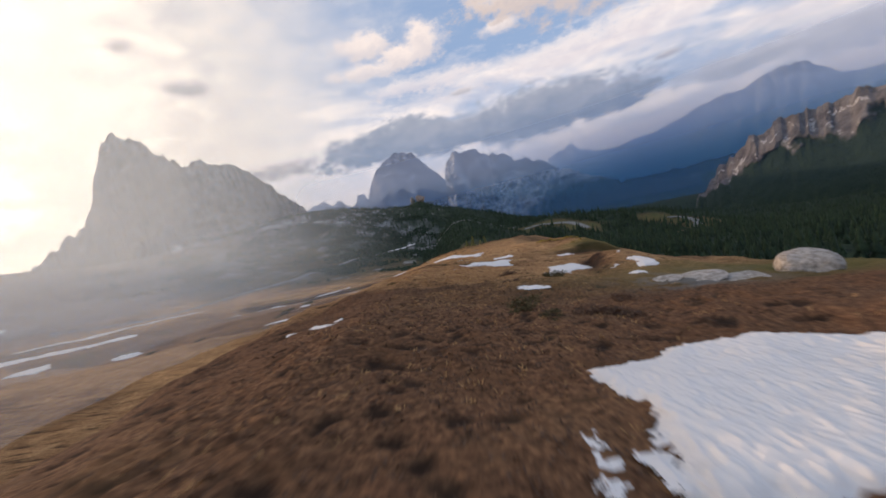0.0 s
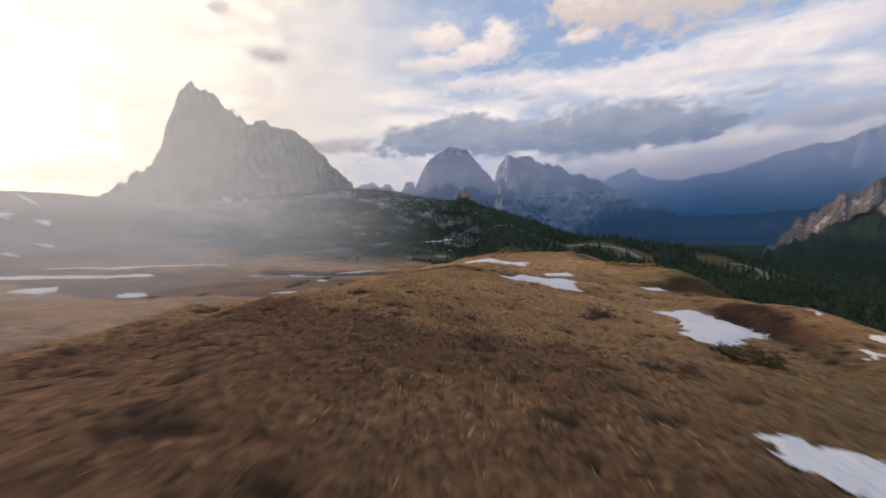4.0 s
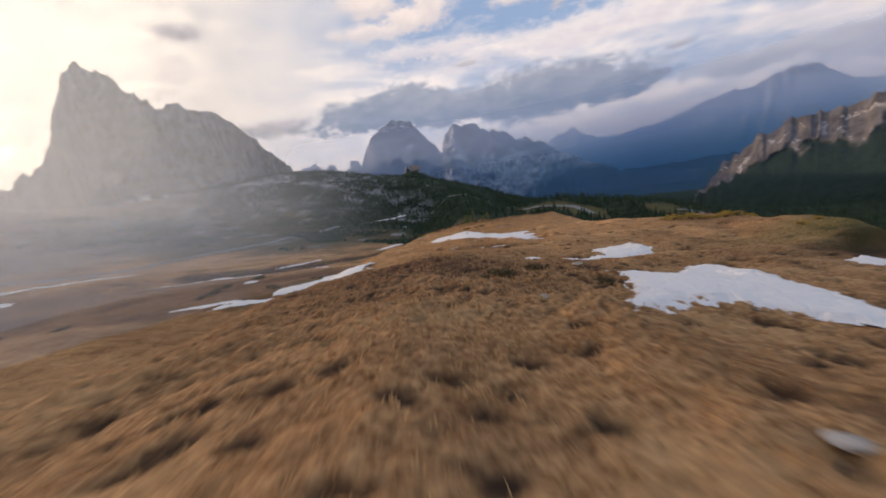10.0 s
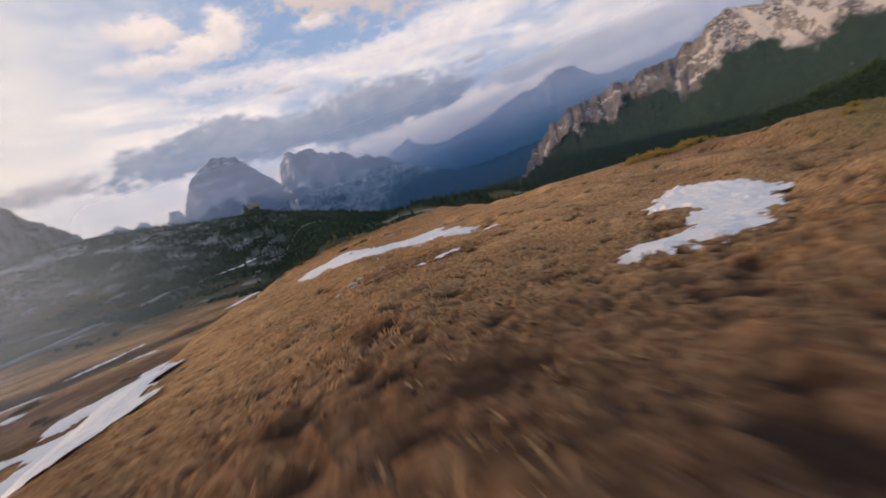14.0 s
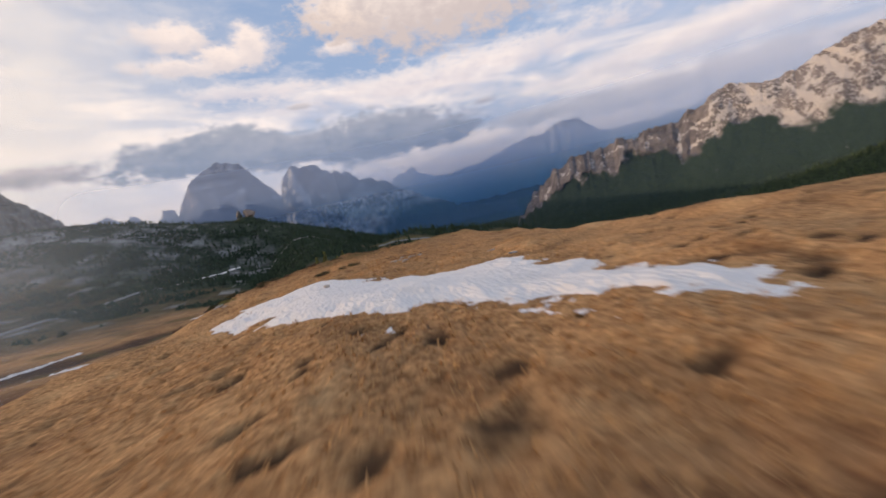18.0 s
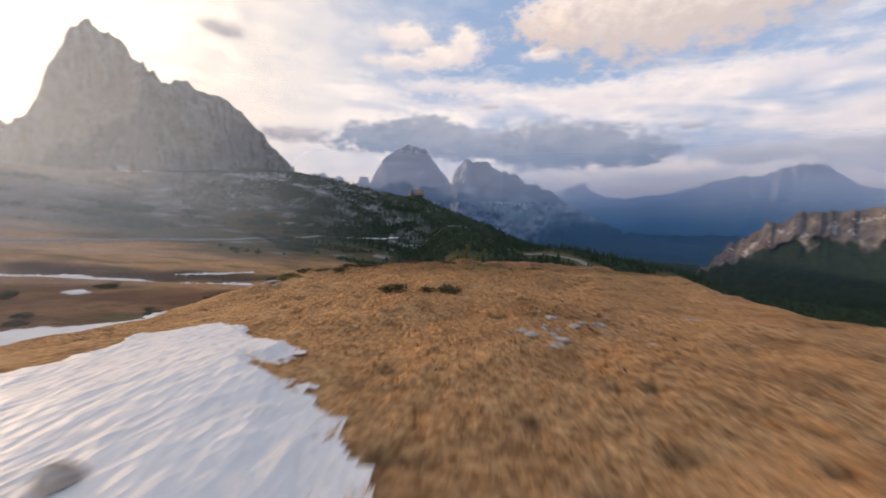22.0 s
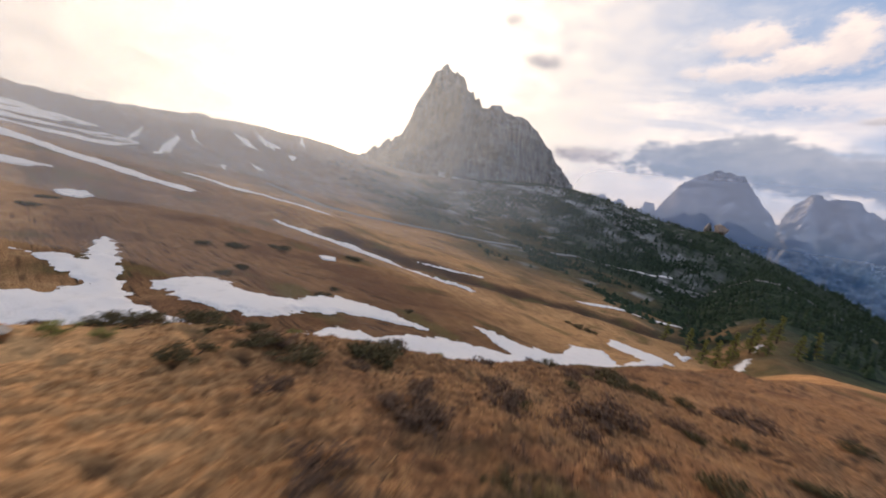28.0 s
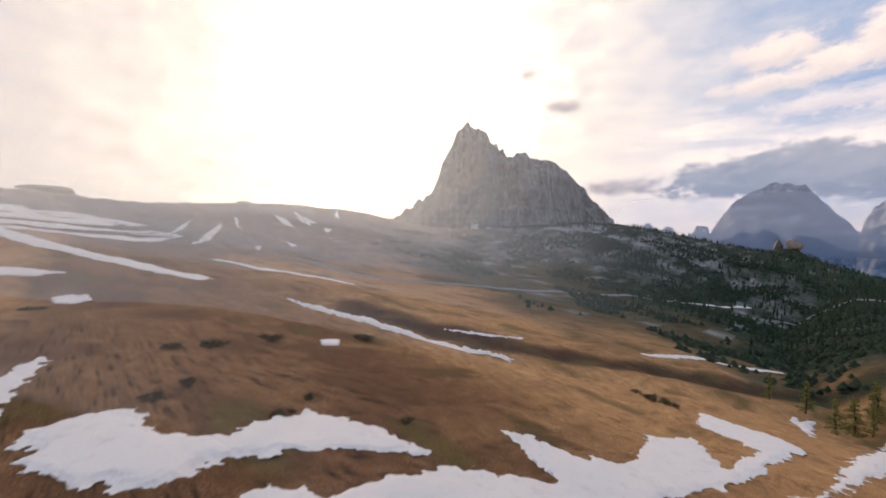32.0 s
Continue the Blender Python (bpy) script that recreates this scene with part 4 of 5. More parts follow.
def snow_patch(outline, thick, label="ragged patch of old snow on dry turf", group="snow patches on the ridge", streaked=False):
    """Old snow lying on the turf: full in the middle, thinning to a ragged, melted rim."""
    xs, ys = [p[0] for p in outline], [p[1] for p in outline]
    size = max(max(xs) - min(xs), max(ys) - min(ys))
    near = thick < 0.3
    narrow = min(size * 0.025, 0.5 if near else 0.7)
    narrow = max(narrow, min(0.1 * size, 0.12))
    pad = narrow * 3
    gx = np.arange(min(xs) - pad, max(xs) + pad, max((max(xs) - min(xs)) / (220 if near else 165), 0.05))
    gy = np.arange(min(ys) - pad, max(ys) + pad, max((max(ys) - min(ys)) / (220 if near else 165), 0.05))
    X, Y = np.meshgrid(gx, gy)
    s = edge_distance(X, Y, outline)
    ragged = 0.6 * fbm(X / (narrow * 6), Y / (narrow * 6), 3, 71) + (0.9 if near else 1.0) * fbm(X / (narrow * 1.9), Y / (narrow * 1.9), 4, 72, 0.6)
    s = s + narrow * ((0.0 if not near else 0.4 if size > 3 else -0.3) + ragged * (1 - 0.5 * step(s, narrow * 2, narrow * 6)))
    if streaked:
        c, n = 0.66 * X - 0.75 * Y, 0.75 * X + 0.66 * Y
        s = np.minimum(s, 9.0 * (fbm(c / 60, n / 7, 4, 75) + 0.05))
    # draw the rim onto the outline
    gy_, gx_ = np.gradient(s, gy, gx)
    out = s < 0
    rim = np.clip(-s / np.maximum(gx_ ** 2 + gy_ ** 2, 0.05), 0, 2.5 * max(gx[1] - gx[0], gy[1] - gy[0]))
    if not near:
        X, Y = np.where(out, X + rim * gx_, X), np.where(out, Y + rim * gy_, Y)
    if near:
        lift = thick * (step(s, -narrow * 0.8, narrow * 2.6) * 1.6 - 0.6)
        ripple = (0.020 * vnoise(X / 0.15, Y / 0.36, 73) + 0.012 * vnoise(X / 0.09, Y / 0.2, 74) + 0.03 * fbm(X / 0.9, Y / 0.9, 2, 76)) * step(s, 0, 0.5)
        Z, gone = land(X, Y) + 0.25 * hummocks(X, Y) + lift + ripple, s < -narrow * 1.2
    else:
        Z, gone = land(X, Y) + thick * (0.2 + 0.8 * step(s, 0, narrow * 2)), s < 0
    SNOWS.append(outline)
    four = (gone[:-1, :-1], gone[1:, :-1], gone[:-1, 1:], gone[1:, 1:])
    cells = ~np.logical_or.reduce(four) if near else ~np.logical_and.reduce(four)
    for k, piece in enumerate(pieces_of(cells)):
        j, i = np.nonzero(piece)
        w = X.shape[1]
        quads = np.stack([j * w + i, j * w + i + 1, (j + 1) * w + i + 1, (j + 1) * w + i], -1)
        used, quads = np.unique(quads, return_inverse=True)
        me = from_arrays("snow_patch", np.stack([X, Y, Z], -1).reshape(-1, 3)[used], quads.reshape(-1, 4), SNOW)
        me.polygons.foreach_set("use_smooth", np.ones(len(quads.reshape(-1, 4)), dtype=bool))
        tagged(new("snow_patch", me), label if k == 0 else "small leftover of thawing snow beside a larger patch", "snow", group)


snow_patch([(2.2, 7.8), (4.0, 8.2), (4.9, 8.9), (7.0, 9.0), (8.9, 7.6), (8.6, 5.6), (5.2, 3.1), (2.2, 3.6), (2.4, 4.5), (2.3, 5.0), (2.6, 5.7)], 0.13, "wide sheet of old snow on brown turf", "snow patches on the ridge")
snow_patch([(0.6, 5.1), (0.9, 5.2), (0.9, 4.6), (0.6, 4.7)], 0.035, "ragged patch of old snow on dry turf", "snow patches on the ridge")
snow_patch([(1.1, 5.2), (1.4, 5.1), (1.4, 4.4), (1.2, 3.9), (1.0, 4.0), (1.0, 4.5)], 0.035, "ragged patch of old snow on dry turf", "snow patches on the ridge")
for cx, cy, cr in ((-11.8, 20.3, 0.5), (-10.0, 20.0, 0.45), (-8.2, 19.3, 0.4), (-7.6, 18.7, 0.55), (-6.7, 19.0, 0.4), (-6.6, 17.6, 0.5), (-5.8, 16.7, 0.45), (-4.9, 16.0, 0.5), (-7.3, 17.9, 0.35)):
    snow_patch([(cx - cr, cy + 0.5 * cr), (cx + 0.2 * cr, cy + 0.7 * cr), (cx + cr, cy - 0.4 * cr), (cx, cy - 0.6 * cr)], 0.05, "small leftover of thawing snow in brown heath", "snow patches on the ridge")
snow_patch([(1.8, 4.6), (2.2, 4.5), (2.2, 3.8), (1.8, 3.9)], 0.035, "ragged patch of old snow on dry turf", "snow patches on the ridge")
snow_patch([(11.2, 43.5), (15.4, 48.0), (15.9, 45.0), (13.4, 37.2), (11.4, 35.8), (9.9, 33.8), (8.4, 34.2), (7.8, 35.1), (9.5, 35.8), (10.0, 38.5)], 0.13, "ragged patch of old snow on dry turf", "snow patches on the ridge")
snow_patch([(3.8, 23.8), (4.2, 23.9), (5.0, 23.6), (5.7, 22.9), (5.6, 22.6), (4.9, 22.5), (4.2, 22.8), (3.9, 23.2)], 0.035, "ragged patch of old snow on dry turf", "snow patches on the ridge")
snow_patch([(17.4, 36.4), (18.6, 36.4), (19.1, 35.2), (18.2, 32.4), (17.2, 31.2), (16.2, 30.9), (16.1, 31.6), (16.5, 33.2), (17.7, 34.3)], 0.13, "ragged patch of old snow on dry turf", "snow patches on the ridge")
snow_patch([(14.0, 29.4), (14.9, 29.6), (15.0, 28.4), (13.8, 27.2), (13.2, 27.8)], 0.13, "ragged patch of old snow on dry turf", "snow patches on the ridge")
snow_patch([(18.9, 41.8), (19.2, 41.6), (18.4, 39.5), (18.0, 40.0)], 0.07, "ragged patch of old snow on dry turf", "snow patches on the ridge")
snow_patch([(15.3, 34.9), (15.6, 34.3), (15.7, 33.3), (14.4, 33.4)], 0.07, "ragged patch of old snow on dry turf", "snow patches on the ridge")
snow_patch([(18.3, 63.7), (20.8, 65.1), (21.6, 63.8), (18.5, 62.2)], 0.13, "ragged patch of old snow on dry turf", "snow patches on the ridge")
snow_patch([(3.1, 58.8), (4.0, 58.9), (6.0, 59.5), (8.5, 61.6), (9.8, 62.1), (8.9, 60.3), (9.7, 59.3), (8.8, 57.7), (8.7, 55.8), (8.3, 53.4), (6.7, 52.8), (5.7, 53.9), (4.6, 54.6), (3.3, 54.6), (2.7, 54.2), (2.0, 53.5), (1.4, 52.9), (0.7, 52.5), (0.6, 52.7), (0.8, 53.4), (1.4, 53.8), (2.2, 55.5), (2.7, 56.9)], 0.13, "ragged patch of old snow on dry turf", "snow patches on the ridge")
snow_patch([(1.4, 68.2), (3.4, 69.7), (4.4, 69.7), (4.6, 69.1), (5.3, 69.5), (5.5, 68.8), (6.6, 70.2), (7.4, 70.7), (8.1, 70.5), (8.2, 72.8), (9.9, 73.3), (11.6, 73.5), (11.5, 71.4), (11.0, 69.8), (8.6, 69.0), (5.9, 67.7), (4.6, 67.5), (3.7, 67.5), (3.9, 68.5), (2.4, 67.3), (1.8, 67.4), (1.5, 67.9)], 0.13, "ragged patch of melting snow on straw turf", "snow patches on the ridge")
snow_patch([(-2.7, 99.6), (-4.1, 102.9), (-4.2, 106.1), (-3.2, 108.9), (-0.7, 105.6), (0.6, 103.1), (2.0, 102.1), (2.3, 101.0), (2.9, 100.0), (3.3, 99.4), (4.0, 99.2), (4.7, 98.9), (5.0, 98.5), (5.2, 98.2), (5.7, 97.9), (6.3, 97.5), (6.7, 97.4), (6.6, 96.8), (9.0, 96.0), (9.5, 94.7), (8.1, 93.5), (7.4, 91.8), (6.9, 89.0), (6.8, 86.6), (6.3, 84.8), (5.7, 83.9), (5.0, 84.6), (4.1, 86.0), (3.2, 86.9), (2.7, 87.8), (2.3, 88.6), (1.8, 89.4), (1.1, 88.7), (0.9, 89.3), (0.4, 89.9), (-0.6, 91.1), (-2.5, 94.3), (-2.5, 98.0), (-4.8, 101.9)], 0.13, "wide sheet of rippled old snow across the ridge", "snow patches on the ridge")
snow_patch([(-3.3, 104.1), (-4.4, 107.4), (-3.3, 109.5), (-1.5, 108.0), (0.7, 104.5), (1.5, 103.6), (2.1, 102.6), (2.4, 102.0), (2.4, 101.4), (2.6, 101.0), (1.7, 101.0), (-0.1, 101.8)], 0.13, "ragged patch of old snow on dry turf", "snow patches on the ridge")
snow_patch([(-4.6, 107.8), (-4.9, 108.4), (-5.1, 110.0), (-3.5, 110.6), (-2.4, 109.8), (-1.1, 108.1), (-0.2, 106.8), (0.8, 105.9), (1.1, 105.1), (0.9, 104.7), (0.8, 104.6)], 0.13, "ragged patch of old snow on dry turf", "snow patches on the ridge")
snow_patch([(2.3, 78.6), (2.2, 78.2), (1.4, 77.8), (1.3, 77.4), (1.1, 77.4), (1.0, 77.8), (1.4, 78.2)], 0.035, "ragged patch of old snow on dry turf", "snow patches on the ridge")
snow_patch([(0.3, 77.6), (0.4, 77.3), (0.3, 77.0), (0.1, 76.8), (-0.1, 77.1), (-0.1, 77.3)], 0.035, "ragged patch of old snow on dry turf", "snow patches on the ridge")
snow_patch([(2.1, 77.8), (2.3, 77.5), (1.9, 77.4), (1.8, 77.6)], 0.035, "ragged patch of old snow on dry turf", "snow patches on the ridge")
snow_patch([(6.9, 82.0), (7.1, 81.4), (5.5, 80.5), (5.6, 81.1)], 0.05, "small leftover of thawing snow in dry grass", "snow patches on the ridge")
snow_patch([(-49.7, 110.0), (-49.8, 118.9), (-44.4, 136.0), (-11.9, 82.9), (-11.9, 84.7), (-11.2, 79.7), (-11.0, 72.4), (-43.5, 120.3), (-11.4, 67.7)], 0.32, "long strip of snow along the foot of the slope", "snow patches in the basin")
snow_patch([(-62.3, 125.2), (-57.2, 131.9), (-67.2, 133.1), (-76.2, 135.8), (-68.7, 136.2), (-48.7, 134.1), (-41.2, 133.8), (-35.7, 135.7), (-30.5, 139.6), (-27.1, 143.6), (-22.6, 148.3), (-19.7, 154.4), (-16.1, 164.9), (-12.9, 175.3), (-13.2, 167.8), (-15.3, 157.2), (-19.1, 149.4), (-23.2, 144.9), (-27.3, 139.2), (-31.3, 134.7), (-34.1, 129.1), (-46.4, 127.4), (-48.8, 131.2)], 0.32, "curved bank of snow beside a dry hollow in the basin", "snow patches in the basin")
snow_patch([(-50.0, 136.6), (-51.0, 140.1), (-50.9, 145.3), (-43.2, 145.2), (-40.0, 150.1), (-44.3, 161.3), (-36.9, 167.5), (-30.2, 169.6), (-34.0, 159.8), (-36.2, 150.7), (-34.4, 144.5), (-36.3, 139.9), (-41.1, 137.6)], 0.32, "patch of melting snow in the grassy basin", "snow patches in the basin")
snow_patch([(-28.8, 146.4), (-30.9, 152.2), (-28.2, 156.1), (-27.4, 170.0), (-23.8, 174.0), (-19.2, 179.8), (-30.7, 183.1), (-27.3, 186.5), (-21.0, 187.4), (-17.6, 197.1), (-20.5, 211.0), (-15.9, 219.5), (-9.6, 208.8), (-6.3, 223.0), (-16.8, 229.6), (-18.9, 241.2), (-4.8, 239.9), (-1.9, 234.5), (-5.3, 212.6), (-11.6, 188.5), (-18.2, 164.7), (-22.5, 153.2), (-26.1, 147.8)], 0.32, "broad ragged patch of snow on brown heath", "snow patches in the basin")
snow_patch([(-6.2, 190.6), (0.8, 213.3), (5.5, 249.8), (19.8, 326.3), (13.3, 279.9), (7.0, 232.0), (0.4, 209.0), (-4.6, 192.7)], 0.32, "patch of melting snow in the grassy basin", "snow patches in the basin")
snow_patch([(-27.4, 130.0), (-25.8, 135.3), (-22.2, 139.8), (-20.3, 139.0), (-24.9, 130.4)], 0.32, "patch of melting snow in the grassy basin", "snow patches in the basin")
snow_patch([(-15.2, 153.2), (-12.8, 160.4), (-12.2, 160.0), (-14.4, 153.7)], 0.32, "patch of melting snow in the grassy basin", "snow patches in the basin")
snow_patch([(-12.0, 163.8), (-11.4, 170.1), (-11.0, 168.0)], 0.32, "patch of melting snow in the grassy basin", "snow patches in the basin")
snow_patch([(-137, 191), (-115, 200), (-95, 209), (-75, 219), (-62, 230), (-63, 232), (-77, 221.5), (-96, 212.5), (-116, 203.5), (-137, 193)], 0.45, "snow-filled bed of a small stream", "snow streaks on the hills")
snow_patch([(-91.5, 230), (-84, 243), (-76.5, 255), (-75.5, 254), (-82.5, 241)], 0.45, "narrow streak of snow on the dark hillside", "snow streaks on the hills")
snow_patch([(-54, 306), (-40, 334), (-26, 358), (-14, 377), (-12, 373), (-25, 353), (-39, 328), (-51, 304)], 0.45, "narrow streak of snow on the dark hillside", "snow streaks on the hills")
snow_patch([(-7.3, 281.3), (-1.5, 287.2), (-1.7, 254.4)], 0.45, "narrow streak of snow on the dark hillside", "snow streaks on the hills")
snow_patch([(-133.1, 132.5), (-136.8, 139.4), (-129.7, 140.1), (-125.7, 133.8)], 0.45, "narrow streak of snow on the dark hillside", "snow streaks on the hills")
snow_patch([(-428.8, 73.6), (-372.2, 106.9), (-400.2, 127.7), (-390.1, 161.1), (-357.5, 191.3), (-298.3, 156.9), (-282.1, 123.7), (-258.3, 101.1)], 0.45, "broad snowfield on the flank of the hill", "snow streaks on the hills", True)
snow_patch([(-262, 108), (-219, 129), (-185, 153), (-157, 172), (-152, 167), (-181, 143), (-214, 117), (-256, 99)], 0.45, "narrow streak of snow on the dark hillside", "snow streaks on the hills")
snow_patch([(-159.0, 118.9), (-158.1, 133.7), (-151.3, 128.1), (-148.7, 120.5)], 0.45, "narrow streak of snow on the dark hillside", "snow streaks on the hills")
snow_patch([(-359.1, 180.4), (-418.2, 195.8), (-464.2, 208.9), (-393.2, 194.4)], 0.45, "narrow streak of snow on the dark hillside", "snow streaks on the hills")
snow_patch([(-319.4, 188.3), (-383.6, 209.5), (-438.1, 228.9), (-503.8, 244.6), (-430.4, 231.4), (-354.6, 207.4)], 0.45, "narrow streak of snow on the dark hillside", "snow streaks on the hills")
snow_patch([(-525.2, 264.0), (-517.5, 266.1), (-422.1, 247.9), (-458.3, 252.3)], 0.45, "narrow streak of snow on the dark hillside", "snow streaks on the hills")
snow_patch([(-559.7, 321.9), (-547.4, 325.8), (-489.8, 324.3), (-512.9, 320.6)], 0.45, "narrow streak of snow on the dark hillside", "snow streaks on the hills")
snow_patch([(-582.3, 359.6), (-567.6, 364.7), (-488.8, 358.1), (-514.5, 354.1)], 0.45, "narrow streak of snow on the dark hillside", "snow streaks on the hills")
snow_patch([(-668.5, 477.5), (-557.0, 428.3), (-587.8, 433.2)], 0.45, "narrow streak of snow on the dark hillside", "snow streaks on the hills")
snow_patch([(-133.2, 132.5), (-137.7, 136.5), (-129.6, 140.1), (-124.0, 136.1)], 0.45, "narrow streak of snow on the dark hillside", "snow streaks on the hills")
snow_patch([(-240, 190), (-222, 205), (-196, 223), (-171, 240), (-168, 236), (-193, 216), (-219, 198), (-238, 186)], 0.45, "narrow streak of snow on the dark hillside", "snow streaks on the hills")
snow_patch([(-80.6, 179.2), (-80.2, 184.3), (-75.7, 181.4), (-77.2, 178.3)], 0.45, "narrow streak of snow on the dark hillside", "snow streaks on the hills")
snow_patch([(-551.9, 351.6), (-545.6, 368.8), (-520.9, 372.7), (-516.5, 350.2)], 0.45, "narrow streak of snow on the dark hillside", "snow streaks on the hills")
snow_patch([(-504.9, 372.7), (-486.9, 379.7), (-464.6, 362.2)], 0.45, "narrow streak of snow on the dark hillside", "snow streaks on the hills")
snow_patch([(-548.4, 320.9), (-539.8, 332.6), (-493.3, 330.5), (-498.7, 319.9)], 0.45, "narrow streak of snow on the dark hillside", "snow streaks on the hills")
snow_patch([(-343.6, 238.8), (-344.9, 245.2), (-318.0, 234.3)], 0.45, "narrow streak of snow on the dark hillside", "snow streaks on the hills")
snow_patch([(-368.6, 273.9), (-352.2, 278.9), (-344.5, 271.3)], 0.45, "narrow streak of snow on the dark hillside", "snow streaks on the hills")
snow_patch([(-118, 606), (-100, 640), (-66, 700), (-58, 702), (-84, 662), (-103, 626)], 0.45, "pale gravel and snow bank at the wood edge", "snow streaks on the hills")
make_ground()


# ---------------------------------------------------------------- helpers for things
def part(name, bm, mat, parent, label=""):
    """Links a bmesh as one mesh under a thing."""
    me = bpy.data.meshes.new(name)
    bm.to_mesh(me)
    bm.free()
    me.materials.append(mat)
    ob = new(name, me)
    ob.parent = parent
    return tagged(ob, label) if label else ob


def thing(name, x, y, label, category, group="", lift=0.0, turn=0.0):
    ob = new(name)
    ob.empty_display_size = 0.2
    ob.matrix_world = pose(x, y, float(ground_z(np.array([x]), np.array([y]))[0]) + lift, 0, 0, turn)
    return tagged(ob, label, category, group)


def stone_mesh(r, seed, flat=0.6, sub=3):
    """A broken limestone block: a ball cut by random planes, then roughened."""
    rng = random.Random(seed)
    bm = bmesh.new()
    bmesh.ops.create_icosphere(bm, subdivisions=sub, radius=1.0)
    cuts = [(Vector((rng.gauss(0, 1), rng.gauss(0, 1), rng.gauss(0, 0.7))).normalized(), rng.uniform(0.55, 0.85)) for _ in range(9)]
    for v in bm.verts:
        for n, d in cuts:
            k = v.co.dot(n) - d
            if k > 0:
                v.co -= n * k * 0.92
        v.co += v.co.normalized() * 0.05 * noise.noise(v.co * 3.1 + Vector((seed, 0, 0)))
        v.co = Vector((v.co.x * r, v.co.y * r * rng.uniform(0.98, 1.02), v.co.z * r * flat))
    return bm


def put_stone(x, y, r, seed, label, flat=0.6, name="boulder", mat=None, group="stones in the turf", sub=3):
    bm = stone_mesh(r, seed, flat, sub)
    me = bpy.data.meshes.new(name)
    bm.to_mesh(me)
    bm.free()
    me.materials.append(mat or STONE)
    ob = new(name, me)
    z = float(ground_z(np.array([x]), np.array([y]))[0])
    ob.matrix_world = pose(x, y, z + r * flat * 0.45, seed * 13 % 9 - 4, seed * 7 % 9 - 4, seed * 47 % 360)
    return tagged(ob, label, "rock", group)


def leaf_clump(bm, centre, r, count, rng, leaf, droop=0.0):
    """Small leaf blades spread through a lump of foliage."""
    for _ in range(count):
        d = Vector((rng.gauss(0, 1), rng.gauss(0, 1), rng.gauss(0, 0.8))).normalized()
        p = centre + d * r * rng.uniform(0.35, 1.0)
        a = Vector((rng.gauss(0, 1), rng.gauss(0, 1), rng.gauss(0.2, 0.6) - droop)).normalized() * leaf * rng.uniform(0.6, 1.4)
        b = a.cross(d)
        if b.length < 1e-6:
            continue
        b = b.normalized() * leaf * rng.uniform(0.25, 0.5)
        bm.faces.new([bm.verts.new(p - b), bm.verts.new(p + b), bm.verts.new(p + a + b * 0.2), bm.verts.new(p + a * 0.8 - b)])


def limb(bm, a, b, ra, rb, sides=6):
    axis = (b - a).normalized()
    s = axis.orthogonal().normalized()
    t = axis.cross(s)
    lo, hi = [], []
    for k in range(sides):
        w = math.tau * k / sides
        d = s * math.cos(w) + t * math.sin(w)
        lo.append(bm.verts.new(a + d * ra))
        hi.append(bm.verts.new(b + d * rb))
    for k in range(sides):
        bm.faces.new([lo[k], lo[(k + 1) % sides], hi[(k + 1) % sides], hi[k]])


def bush_kind(name, mat, twig, seed, label, category="bush", height=0.45, leaves=900):
    """A low mat-forming shrub one metre in radius: bent stems and a crown of small leaves."""
    rng = random.Random(seed)
    ob = new(name)
    ob.empty_display_size = 0.2
    tagged(ob, label, category)
    stems, crown = bmesh.new(), bmesh.new()
    lumps = []
    for k in range(15):
        a, q = rng.uniform(0, math.tau), math.sqrt(rng.uniform(0.02, 1)) * 0.8
        top = Vector((math.cos(a) * q, math.sin(a) * q, height * rng.uniform(0.45, 1.0) * (1.1 - 0.6 * q)))
        mid = top * 0.5 + Vector((rng.uniform(-0.1, 0.1), rng.uniform(-0.1, 0.1), -0.05))
        limb(stems, Vector((0.1 * math.cos(a), 0.1 * math.sin(a), -0.12)), mid, 0.025, 0.018, 4)
        limb(stems, mid, top, 0.018, 0.008, 4)
        lumps.append((top, rng.uniform(0.22, 0.40)))
    for top, r in lumps:
        leaf_clump(crown, top, r, leaves // 15, rng, 0.085)
    part("woody_base", stems, twig, ob)
    part("foliage", crown, mat, ob)
    return ob


def scatter_bushes(kinds, places, group, label):
    rng = random.Random(len(places))
    for k, (x, y, r) in enumerate(places):
        src = kinds[k % len(kinds)]
        z = float(ground_z(np.array([x]), np.array([y]))[0])
        ob = copy_thing(src, pose(x, y, z, 0, 0, rng.uniform(0, 360)) @ Matrix.Diagonal((r, r, r * rng.uniform(0.8, 1.1), 1)))
        ob.matrix_world = pose(x, y, z, 0, 0, rng.uniform(0, 360)) @ Matrix.Diagonal((r, r, r * rng.uniform(0.5, 0.75), 1))
        tagged(ob, label, "bush", group)


# ---------------------------------------------------------------- rocks
put_stone(22.9, 23.6, 1.8, 3, "large pale limestone boulder standing in mossy turf", 0.62, sub=4, group="")
for k, (x, y, r) in enumerate([(15.1, 22.7, 1.6), (17.2, 21.6, 1.4), (13.4, 23.2, 0.9)]):
    put_stone(x, y, r, 20 + k, "flat pale limestone slab lying in the grass", 0.10, "rock_slab", group="slabs beside the boulder")
